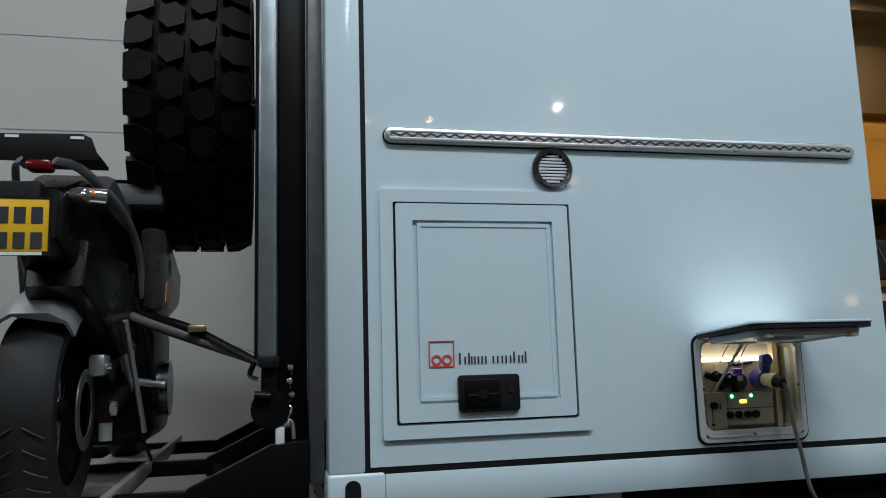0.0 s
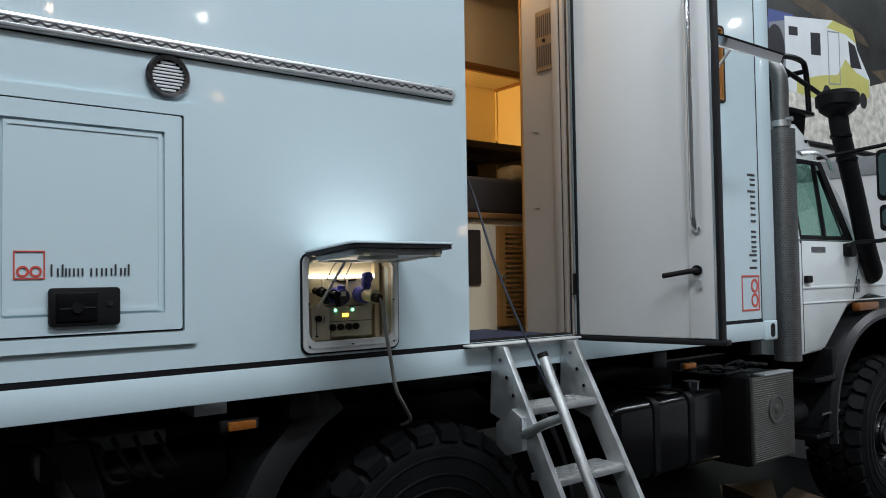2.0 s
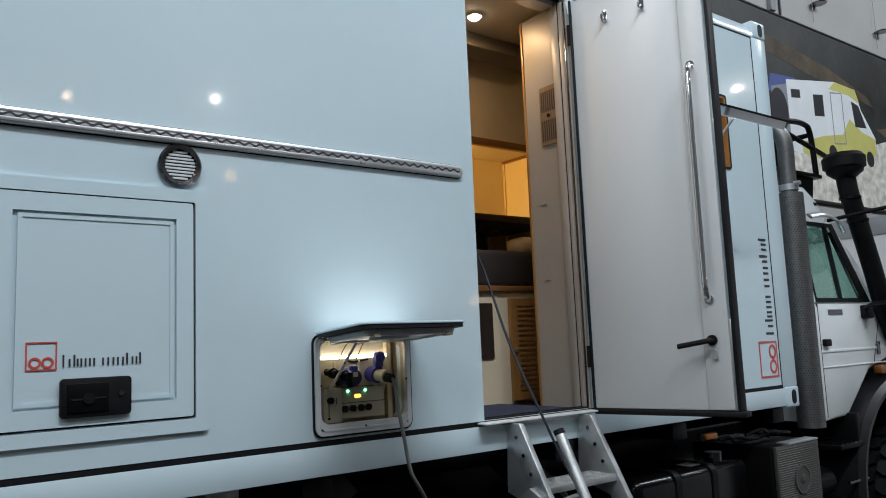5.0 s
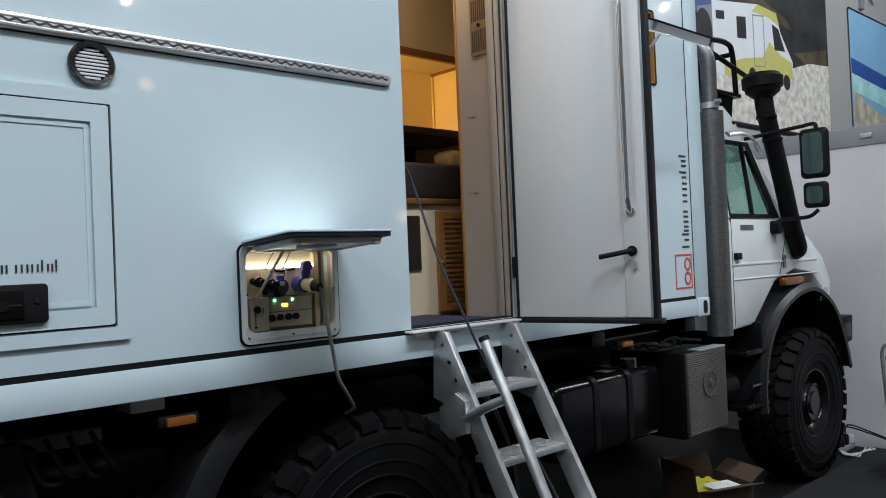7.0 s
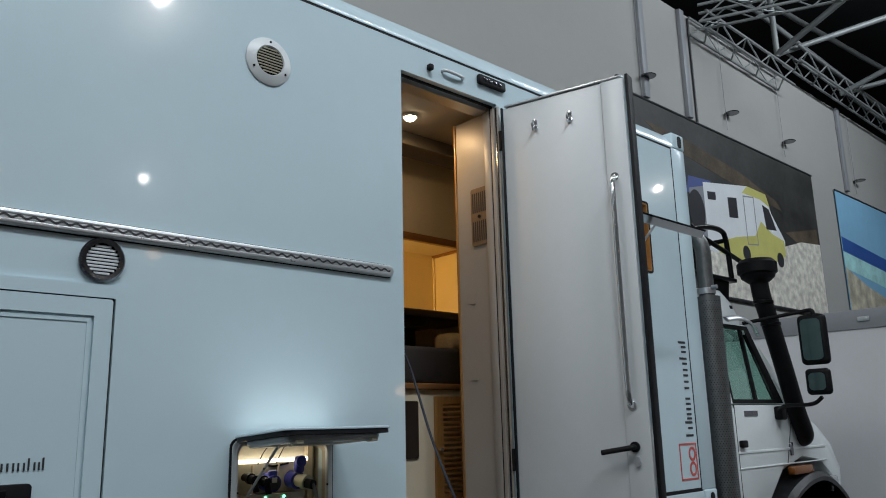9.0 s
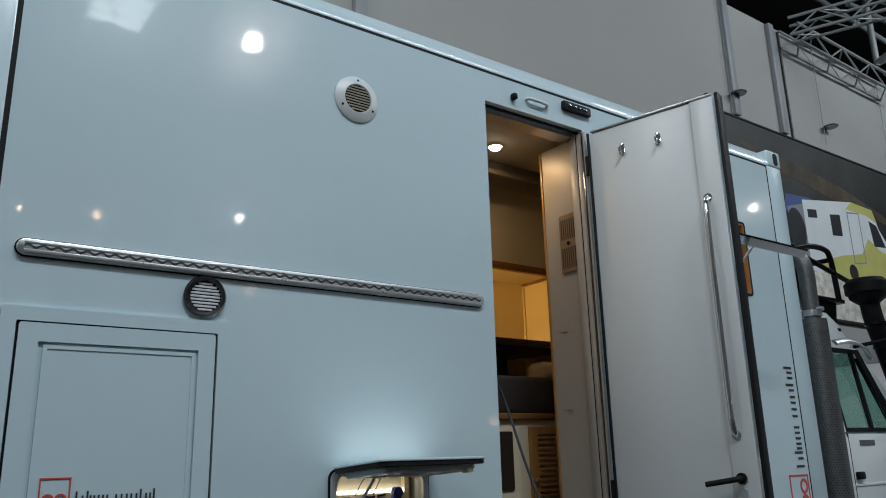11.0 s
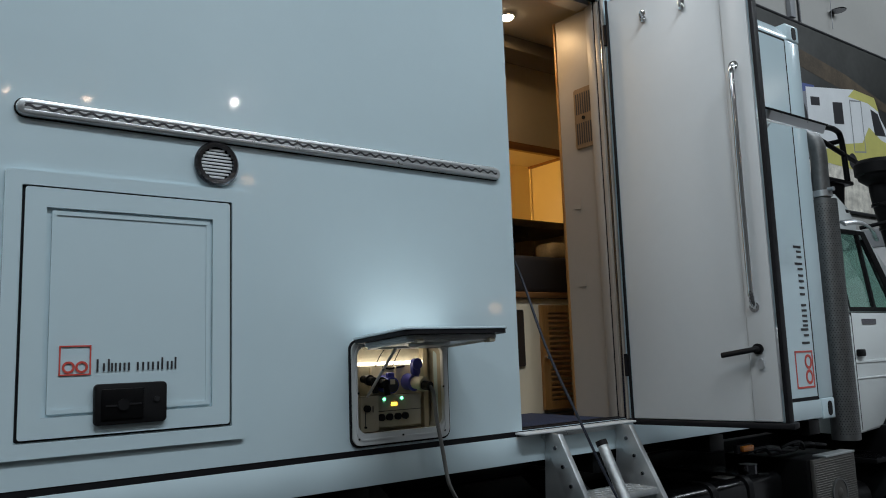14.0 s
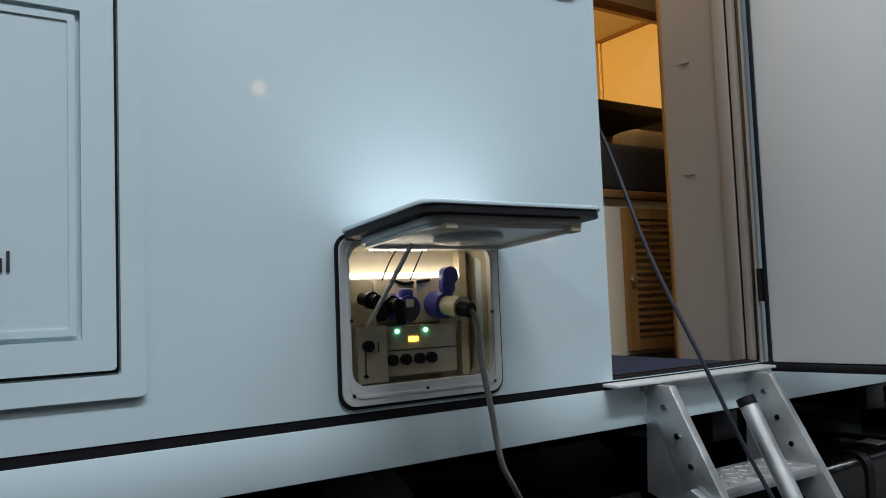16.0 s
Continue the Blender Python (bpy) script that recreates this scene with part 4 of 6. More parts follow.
part("wheel_house", strip(bmesh.new(), [(5.32, 1.0), (5.42, 1.30), (5.6, 1.50), (5.88, 1.60), (6.14, 1.58), (6.42, 1.41), (6.58, 1.1)], 0.3, 1.0, 0.02), BLACK, truck)
# fuel tank
ahead(0.07, -0.075)
tk = part("fuel_tank", B(2.98, 4.0, 0.09, 0.72, 0.88, 1.30, bev=0.06, seg=4), TANK, truck, "large black fuel tank")
for x in (3.3, 3.62):
    part("tank_strap", ringbar(0.082, 0.728, 0.872, 1.308, 0.012, 0, 0.045, r=0.06), BLACK, tk).matrix_basis = Matrix.Identity(4)
for st in [c for c in tk.children if c.name.startswith("tank_strap")]:
    me = st.data
    k = 3.3 if st.name == "tank_strap" else 3.62
    for v in me.vertices:
        x, y, z = v.co + TO - Vector((0.07, 0, 0))
        v.co = Vector((k + 0.07 + y, x, z)) - TO
part("tank_label", B(3.53, 3.65, 0.16, 0.25, 1.3005, 1.303), PAPER, tk, "white paper label")
part("filler_cap", C((3.78, 0.18, 1.30), (3.78, 0.18, 1.35), 0.05), DARKSTEEL, tk)
ahead(0.125, -0.035)
# battery box with ribbed aluminium cover
RIB = mat("ribbed_aluminium", (0.13, 0.125, 0.115), 0.5, 0.7, var=0.15, scale=30)
bb = part("battery_box", B(3.98, 4.47, -0.02, 0.5, 0.80, 1.32, bev=0.012), SATIN, truck, "black battery box with ribbed aluminium cover")
part("cover", B(4.0, 4.465, -0.045, -0.021, 0.815, 1.318, bev=0.006), RIB, bb, "ribbed aluminium cover")
for k in range(38):
    z = 0.828 + k * 0.0127
    part("rib", B(4.01, 4.455, -0.0490, -0.0445, z, z + 0.0065, bev=0.002, seg=1), RIB, bb)
part("cover_lip", B(4.13, 4.46, -0.05, 0.03, 1.3185, 1.33, bev=0.003), ALU, bb)
part("badge_ring", band(bmesh.new(), circle(4.245, 1.115, 0.082), circle(4.245, 1.115, 0.073), "y", -0.057, -0.0485), SHIELD, bb, "round metal badge")
part("badge_disc", P(circle(4.245, 1.115, 0.0725), "y", -0.053, -0.0485), RIB, bb)
part("badge_dome", C((4.245, -0.054, 1.115), (4.245, -0.062, 1.115), 0.03, 0.012, seg=24), RIB, bb)
ahead(0.12, -0.05)
part("air_bottle", C((4.62, 0.2, 1.0), (4.95, 0.2, 1.0), 0.09), SATIN, truck)
part("filter_can", C((4.80, 0.2, 1.06), (4.80, 0.2, 1.18), 0.045), ALU, truck, "small metal filter can")
for k in range(6):
    part("hose", sweep(bmesh.new(), curve([(3.55 + 0.13 * k, 0.1, 1.40), (3.7 + 0.12 * k, 0.06, 1.425 - 0.02 * (k % 3)), (3.85 + 0.11 * k, 0.1, 1.37), (4.3, 0.2, 1.36)]), 0.009, 8), BLACK, truck)
for z in (1.205, 0.83):
    stp = part("cab_step", B(4.92, 5.24, 0.04, 0.3, z, z + 0.03, bev=0.008), SATIN, truck)
    for k in range(5):
        part("step_tread", B(4.94 + 0.06 * k, 4.97 + 0.06 * k, 0.05, 0.29, z + 0.03, z + 0.036), DARKSTEEL, stp)
part("step_side", B(5.2, 5.25, 0.06, 0.3, 0.80, 1.42, bev=0.01), SATIN, truck)
part("step_bar", B(5.0, 5.26, 0.045, 0.06, 0.985, 1.0), DARKSTEEL, truck)

# cab
ahead(steps((4.94, 0.06), (5.5, 0.05), (5.75, 0.17), (6.9, 0.2)), steps((1.3, 0.0), (1.42, -0.06), (1.8, -0.06), (2.1, 0.0)))
YS, YF = 0.12, 2.24


def lean(bm, z0=2.12, k=0.13):
    for v in bm.verts:
        if v.co.z > z0:
            v.co.y += (1.18 - v.co.y) / 1.06 * (v.co.z - z0) * k
    return bm


cab = part("cab", P([(4.94, 1.36), (5.30, 1.40), (5.45, 1.52), (5.62, 1.70), (5.9, 1.78), (6.2, 1.74), (6.42, 1.6), (6.5, 1.48), (6.56, 1.52), (6.57, 1.68), (6.44, 1.86), (6.2, 1.99), (5.86, 2.12), (4.94, 2.12)], "y", YS, YF, bev=0.035), CABPAINT, truck, "white driver's cab")
part("cab_roof", lean(P([(4.94, 2.68), (5.38, 2.67), (5.42, 2.73), (5.34, 2.86), (5.2, 2.95), (4.98, 2.95), (4.94, 2.9)], "y", YS, YF, bev=0.035)), CABPAINT, cab)
part("rear_pillar", lean(B(4.94, 4.99, YS, YF, 2.121, 2.679)), CABPAINT, cab)
for y, s in ((YS + 0.01, 1), (YF - 0.01, -1)):
    part("door_pillar", lean(P([(5.80, 2.10), (5.92, 2.10), (5.46, 2.70), (5.38, 2.70)], "y", y, y + s * 0.06)), CABPAINT, cab)
    part("window_rubber", lean(band(bmesh.new(), [(4.99, 2.122), (5.70, 2.122), (5.49, 2.69), (4.99, 2.69)], [(5.03, 2.15), (5.62, 2.15), (5.43, 2.66), (5.03, 2.66)], "y", y - s * 0.004, y + s * 0.03)), BLACK, cab)
    g = part("door_window", lean(P([(5.03, 2.15), (5.62, 2.15), (5.43, 2.66), (5.03, 2.66)], "y", y + s * 0.01, y + s * 0.016)), GLASS, cab, "green-tinted side window")
    g.visible_shadow = False
    part("window_bar", lean(B(5.36, 5.39, y - s * 0.006, y + s * 0.02, 2.13, 2.68)), BLACK, cab)
ws = part("windscreen", lean(P([(5.87, 2.125), (5.885, 2.125), (5.44, 2.70), (5.425, 2.70)], "y", YS + 0.07, YF - 0.07)), GLASS, cab)
ws.visible_shadow = False
part("seat", B(5.0, 5.18, 0.35, 0.85, 1.95, 2.5, bev=0.05, seg=3), CUSHION, cab)
part("seat", B(5.0, 5.18, 1.5, 2.0, 1.95, 2.5, bev=0.05, seg=3), CUSHION, cab)
part("rain_visor", sweep(bmesh.new(), curve([(4.98, 0.1, 2.70), (5.15, 0.085, 2.72), (5.33, 0.085, 2.69), (5.44, 0.1, 2.62)]), 0.028, 10, 0.4), STEEL, cab, "silver rain visor over the window")
part("door_gap", B(5.0, 5.006, YS - 0.002, YS + 0.01, 1.42, 2.11), INK, cab)
part("door_gap", P([(5.66, 1.75), (5.667, 1.75), (5.807, 2.11), (5.80, 2.11)], "y", YS - 0.002, YS + 0.01), INK, cab)
part("swage_line", B(5.0, 6.3, YS - 0.006, YS + 0.01, 1.835, 1.85, bev=0.003), CABPAINT, cab)
part("swage_line", B(5.0, 6.3, YS - 0.006, YS + 0.01, 1.74, 1.75, bev=0.003), CABPAINT, cab)
part("print_bar", B(5.14, 5.34, YS - 0.004, YS + 0.002, 2.045, 2.075), DARKSTEEL, cab)
part("door_handle", B(5.02, 5.1, YS - 0.03, YS, 1.87, 1.91, bev=0.008), BLACK, cab)
part("door_hinge", B(5.70, 5.73, YS - 0.012, YS + 0.01, 1.80, 1.88, bev=0.004), DARKSTEEL, cab)
part("turn_lamp", B(5.66, 5.94, YS - 0.05, YS + 0.01, 1.665, 1.725, bev=0.012), AMBER, cab, "amber turn signal")
part("headlamp", B(6.28, 6.40, YS - 0.04, YS + 0.02, 1.50, 1.62, bev=0.02), CHROME, cab)
part("roof_marker", B(5.27, 5.33, 0.21, 0.24, 2.80, 2.84, bev=0.01), BLACK, cab)
bum = part("front_bumper", P([(6.66, 1.02), (6.92, 1.06), (6.95, 1.28), (6.70, 1.28)], "y", 0.1, 2.3, bev=0.02), BLACK, truck, "black front bumper")
part("tow_hole", B(6.74, 6.88, 0.092, 0.12, 1.10, 1.22, bev=0.015), INK, bum)
# mirrors
ahead(0.1)
mi = part("wing_mirror", B(5.36, 5.43, -0.395, -0.20, 2.37, 2.72, bev=0.034, seg=4), BLACK, cab, "tall black wing mirror")
part("mirror_glass", P(rr(-0.366, -0.229, 2.402, 2.688, 0.03), "x", 5.355, 5.3595), MIRROR, mi)
part("lower_mirror", B(5.37, 5.43, -0.38, -0.21, 2.165, 2.345, bev=0.029, seg=4), BLACK, mi)
part("mirror_glass", P(rr(-0.352, -0.238, 2.195, 2.315, 0.03), "x", 5.365, 5.3695), MIRROR, mi)
part("mirror_arm", sweep(bmesh.new(), curve([(5.3, 0.16, 2.70), (5.34, 0.0, 2.72), (5.4, -0.2, 2.745), (5.41, -0.3, 2.75), (5.41, -0.3, 2.68)]), 0.014), BLACK, mi)
part("mirror_arm", sweep(bmesh.new(), curve([(5.6, 0.11, 2.06), (5.5, 0.0, 2.10), (5.42, -0.22, 2.105), (5.41, -0.3, 2.15)]), 0.014), BLACK, mi)
part("mirror_foot", B(5.56, 5.66, 0.06, 0.13, 2.0, 2.1, bev=0.02), BLACK, mi)
# exhaust stack and air intake
ahead(0.105)
ex = part("exhaust", C((4.74, 0.12, 1.32), (4.74, 0.12, 2.84), 0.085, seg=32), SHIELD, truck, "grey perforated exhaust stack")
HOLES = mat("perforation", (0.05, 0.05, 0.05), 0.6)
b = bmesh.new()
for i in range(96):
    for j in range(9):
        a = radians(185 + j * 12 + (i % 2) * 6)
        p = Vector((4.74 + 0.0855 * math.cos(a), 0.12 + 0.0855 * math.sin(a), 1.36 + i * 0.0152))
        t = Vector((-math.sin(a), math.cos(a), 0)) * 0.0042
        b.faces.new([b.verts.new(p + t), b.verts.new(p + Vector((0, 0, 0.0042))), b.verts.new(p - t), b.verts.new(p - Vector((0, 0, 0.0042)))])
tagged(part("perforation", b, HOLES, ex), kind="stuff")
part("tail_pipe", sweep(bmesh.new(), curve([(4.74, 0.12, 2.84), (4.74, 0.12, 3.0), (4.73, 0.12, 3.2), (4.70, 0.18, 3.30), (4.66, 0.28, 3.34)]), 0.052, 20), SHIELD, ex)
part("clamp", C((4.74, 0.12, 2.86), (4.74, 0.12, 2.90), 0.062), STEEL, ex)
part("clamp_bolt", C((4.72, 0.03, 2.90), (4.72, 0.07, 2.90), 0.014), STEEL, ex)
ahead(0.16)
sn = part("air_intake", sweep(bmesh.new(), curve([(5.36, 0.06, 3.05), (5.39, 0.06, 2.9), (5.47, 0.06, 2.72), (5.61, 0.06, 2.40), (5.74, 0.06, 2.08), (5.86, 0.07, 1.90), (5.94, 0.13, 1.86)]), 0.066, 18), BLACK, truck, "black raised air intake with a mushroom cap")
part("intake_cap", lathe(bmesh.new(), [(0.07, 3.0), (0.12, 3.04), (0.125, 3.065), (0.142, 3.075), (0.144, 3.145), (0.118, 3.175), (0.03, 3.19)], (5.36, 0.06, 0), "z", 36), BLACK, sn)
for z in (2.86, 2.70):
    x = 5.40 if z > 2.8 else 5.48
    part("intake_clamp", lathe(bmesh.new(), [(0.068, -0.012), (0.073, -0.01), (0.073, 0.01), (0.068, 0.012)], (x, 0.06, z), "z", 24), SATIN, sn)
# roof rack
ahead(0.06)
rk = part("roof_rack", B(4.72, 5.5, 0.24, 2.1, 3.035, 3.065, bev=0.008), SATIN, truck, "black tubular roof rack")
for y in (0.26, 2.08):
    part("rack_tube", sweep(bmesh.new(), curve([(4.9, y, 3.37), (5.1, y, 3.42), (5.34, y, 3.43), (5.42, y, 3.36), (5.45, y, 3.06)]), 0.02), SATIN, rk)
    part("rack_tube", C((4.9, y, 3.37), (5.72, y, 3.2), 0.018), SATIN, rk)
    part("rack_foot", P([(5.1, 3.033), (5.4, 3.033), (5.36, 2.84), (5.2, 2.90)], "y", y, y + 0.02), SATIN, rk)
    part("rack_tube", C((4.9, y, 3.37), (4.9, y, 3.05), 0.018), SATIN, rk)
    part("tube_collar", C((4.885, y, 3.373), (4.93, y, 3.364), 0.036), SATIN, rk)
for x in (4.9, 5.42):
    part("rack_tube", C((x, 0.26, 3.36), (x, 2.08, 3.36), 0.018), SATIN, rk)

# ---------------------------------------------------------------- ladder, cables
FIT[0] = lambda co: co + Vector((0.02, 0.03, 0))
lad = thing("entrance_ladder", (2.35, -0.5, GROUND), "aluminium entrance ladder with tread-plate steps hooked on the threshold", "ladder")


def ly(z):
    """How far the ladder's front edge stands out at a height."""
    return -0.125 - (1.605 - z) * 0.56


for x in (2.105, 2.535):
    part("side_rail", P([(ly(1.605), 1.605), (ly(1.605) + 0.1, 1.605), (ly(0.09) + 0.115, 0.09), (ly(0.09), 0.09)], "x", x, x + 0.028, bev=0.004), ALU, lad)
    part("rail_plate", P([(-0.045, 1.60), (ly(1.36) + 0.1, 1.38), (ly(1.28) + 0.1, 1.27), (-0.03, 1.32)], "x", x + 0.004, x + 0.012), ALU, lad)
    for z in (1.55, 1.48, 1.41):
        for o in (0.05,):
            part("bolt", C((x - 0.006, ly(z) + o, z), (x + 0.034, ly(z) + o, z), 0.008, seg=8), DARKSTEEL, lad)
for k in range(5):
    z = 1.362 - 0.262 * k
    st = part("step", B(2.134, 2.534, ly(z) + 0.005, ly(z) + 0.165, z - 0.028, z, bev=0.004), ALU, lad, "tread-plate step")
    b = bmesh.new()
    for i in range(13):
        for j in range(4):
            cx, cy = 2.155 + i * 0.0305, ly(z) + 0.03 + j * 0.035
            mm = Matrix.Translation((cx, cy, z)) @ Matrix.Rotation(radians(45 if (i + j) % 2 else -45), 4, "Z")
            box(b, -0.011, 0.011, -0.0028, 0.0028, -0.001, 0.0022, m=mm)
    part("tread_pattern", b, STEEL, st)
part("hook_plate", B(2.10, 2.565, -0.05, -0.03, 1.585, 1.606, bev=0.003), ALU, lad)
hr = part("handrail", C((2.105, -0.355, 1.585), (2.105, -0.90, 0.50), 0.021, seg=24), ALU, lad, "round aluminium handrail")
part("end_cap", C((2.105, -0.350, 1.595), (2.105, -0.359, 1.577), 0.022), BLACK, hr)
for z in (1.36, 0.75):
    yy = -0.355 - (1.585 - z) * 0.502
    part("rail_arm", sweep(bmesh.new(), curve([(2.105, yy, z), (2.10, yy + 0.1, z - 0.04), (2.09, yy + 0.22, z - 0.1)]), 0.02, 14), ALU, hr)
part("arm_plate", P([(-0.26, 1.33), (-0.20, 1.36), (-0.10, 1.29), (-0.10, 1.20), (-0.16, 1.165), (-0.26, 1.20)], "x", 2.075, 2.104, bev=0.004), ALU, lad)

FIT[0] = still
solo("mains_cable", sweep(bmesh.new(), curve([(1.537, -0.048, 1.827), (1.545, -0.058, 1.80), (1.56, -0.05, 1.72), (1.58, -0.055, 1.6), (1.61, -0.045, 1.48), (1.68, 0.0, 1.40), (1.765, 0.08, 1.33), (1.80, 0.16, 1.295), (1.83, 0.3, 1.25)]), 0.0072, 10), CORD, "grey mains cable hanging from the plug in the service box", "cable")
solo("dark_cable", sweep(bmesh.new(), curve([(1.86, 0.12, 2.75), (1.96, 0.1, 2.5), (2.09, 0.07, 2.31), (2.12, -0.06, 1.95), (2.17, -0.175, 1.66), (2.25, -0.25, 1.40), (2.35, -0.36, 1.1), (2.43, -0.48, 0.78), (2.5, -0.62, 0.3), (2.55, -0.62, GROUND + 0.01)], 6), 0.0054, 8), ROPE, "dark blue cable hanging out of the doorway", "cable")

# ---------------------------------------------------------------- rear carrier, spare wheel and motorcycle
car = thing("rear_carrier", (-0.4, 0.9, 1.5), "black steel motorcycle carrier on the container's rear", "carrier")
for y in (0.14, 1.0, 1.85):
    part("mount", B(-0.049, 0.0195, y + 0.02, y + 0.12, 1.64, 1.76, bev=0.004), SATIN, car)
    part("beam", B(-1.35, -0.15, y, y + 0.05, 1.505, 1.565, bev=0.005), SATIN, car)
for y in (0.135, 0.995, 1.845):
    part("gusset", P([(-0.42, 1.498), (-0.42, 1.57), (-0.17, 1.69), (-0.05, 1.70), (-0.05, 1.49), (-0.2, 1.48), (-0.3, 1.49)], "y", y - 0.004, y + 0.056, bev=0.004), SATIN, car)
    part("bolt", C((-0.37, y - 0.012, 1.53), (-0.37, y + 0.07, 1.53), 0.019, seg=16), DARKSTEEL, car)
for y in (0.24, 1.2, 2.05):
    part("upright", B(-0.145, -0.05, y, y + 0.09, 1.50, 3.72, bev=0.006), SATIN, car)
part("guide_rail", B(-0.048, -0.0002, 0.15, 0.26, 1.56, 3.72, bev=0.004), mat("grey_guide_rail", (0.16, 0.16, 0.165), 0.4, 0.6, var=0.2, scale=18), car, "dull grey guide rail")
for k in range(8):
    part("rail_bolt", C((-0.028, 0.182, 1.75 + 0.27 * k), (-0.028, 0.17, 1.75 + 0.27 * k), 0.008, seg=8), DARKSTEEL, car)
ti = part("lift_tube", B(-0.212, -0.148, 0.22, 0.30, 1.965, 3.72, bev=0.012), mat("dull_aluminium_tube", (0.33, 0.38, 0.41), 0.35, 0.7, var=0.15, scale=10), car, "bare aluminium lift tube")
part("tube_edge", B(-0.222, -0.2125, 0.23, 0.29, 1.955, 3.72), SATIN, ti)
part("tube_foot", B(-0.205, -0.14, 0.205, 0.31, 1.93, 1.968, bev=0.006), BLACK, ti)
part("post_foot", B(-0.20, -0.146, 0.23, 0.3, 1.75, 1.93, bev=0.006), SATIN, car)
part("winch", C((-0.17, 0.16, 1.80), (-0.17, 0.32, 1.80), 0.062), SATIN, car, "small black winch drum")
part("winch_arm", C((-0.22, 0.15, 1.845), (-0.17, 0.15, 1.84), 0.015), SATIN, car)
part("lamp_bracket", B(-0.155, -0.125, 0.16, 0.2, 1.63, 1.745, bev=0.008), PAINT_IN, car, "small white reflector post")
part("knob", C((-0.14, 0.18, 1.745), (-0.11, 0.18, 1.755), 0.014), STEEL, car)
b = bmesh.new()
for k in range(7):
    p = Vector((-0.105 + 0.004 * math.sin(k * 2), 0.222, 1.93 - 0.022 * k))
    lathe(b, [(0.007, -0.002), (0.010, 0.0), (0.007, 0.002)], p, "x" if k % 2 else "y", 10)
part("chain", b, CHROME, car, "short bright chain")
part("chain_hook", sweep(bmesh.new(), curve([(-0.105, 0.222, 1.79), (-0.115, 0.215, 1.765), (-0.10, 0.215, 1.75), (-0.095, 0.215, 1.70)]), 0.007), STEEL, car)
part("ramp", band(bmesh.new(), [(-0.92, 1.49), (-0.66, 1.49), (-0.66, 1.535), (-0.92, 1.535)], [(-0.91, 1.50), (-0.67, 1.50), (-0.67, 1.537), (-0.91, 1.537)], "y", -0.45, 2.2), DULLALU, car, "dull aluminium wheel channel")
part("ramp_lip", B(-0.655, -0.63, -0.45, 2.2, 1.525, 1.575, bev=0.004), DULLALU, car)
part("tie_strap", sweep(bmesh.new(), curve([(-0.62, 0.45, 2.13), (-0.45, 0.36, 2.08), (-0.3, 0.28, 2.0), (-0.19, 0.22, 1.94)]), 0.016, 8, 0.5), SATIN, car, "black ratchet strap")
part("strap_bar", C((-0.66, 0.46, 2.125), (-0.2, 0.25, 1.955), 0.02, seg=10), mat("grey_strut", (0.15, 0.14, 0.13), 0.5, 0.3), car)
part("ratchet", B(-0.44, -0.38, 0.3, 0.34, 2.055, 2.08, bev=0.006), mat("brass_buckle", (0.45, 0.35, 0.18), 0.35, 0.9), car)
part("strap_end", sweep(bmesh.new(), curve([(-0.22, 0.22, 1.95), (-0.235, 0.21, 1.91), (-0.21, 0.21, 1.895)]), 0.012, 8, 0.4), SATIN, car)
# lights seen past the rear post
part("tail_lamp", B(-0.19, -0.15, 0.31, 0.34, 2.86, 2.92, bev=0.006), REDLENS, car)
for z in (2.72, 3.02):
    part("cross_tie", B(-0.145, -0.05, 0.33, 1.2, z, z + 0.06, bev=0.004), SATIN, car)
part("wheel_spigot", C((-0.14, 0.96, 3.03), (-0.5, 0.96, 3.03), 0.07), SATIN, car)

spare = new("spare_wheel", RIM)
tagged(spare, "big black off-road spare wheel hung on the rear carrier", "wheel")
spare.matrix_basis = Matrix.Translation((-0.463, 0.96, 3.03)) @ Matrix.Rotation(radians(90), 4, "Z") @ Matrix.Rotation(radians(4), 4, "Y") @ Matrix.Diagonal((1.0, 1.09, 1.0, 1))
for nm, me in (("tyre", TYRE), ("tread", TREAD), ("wheel_nuts", NUTS), ("hub_ring", HUB)):
    o = new(nm, me)
    o.parent = spare

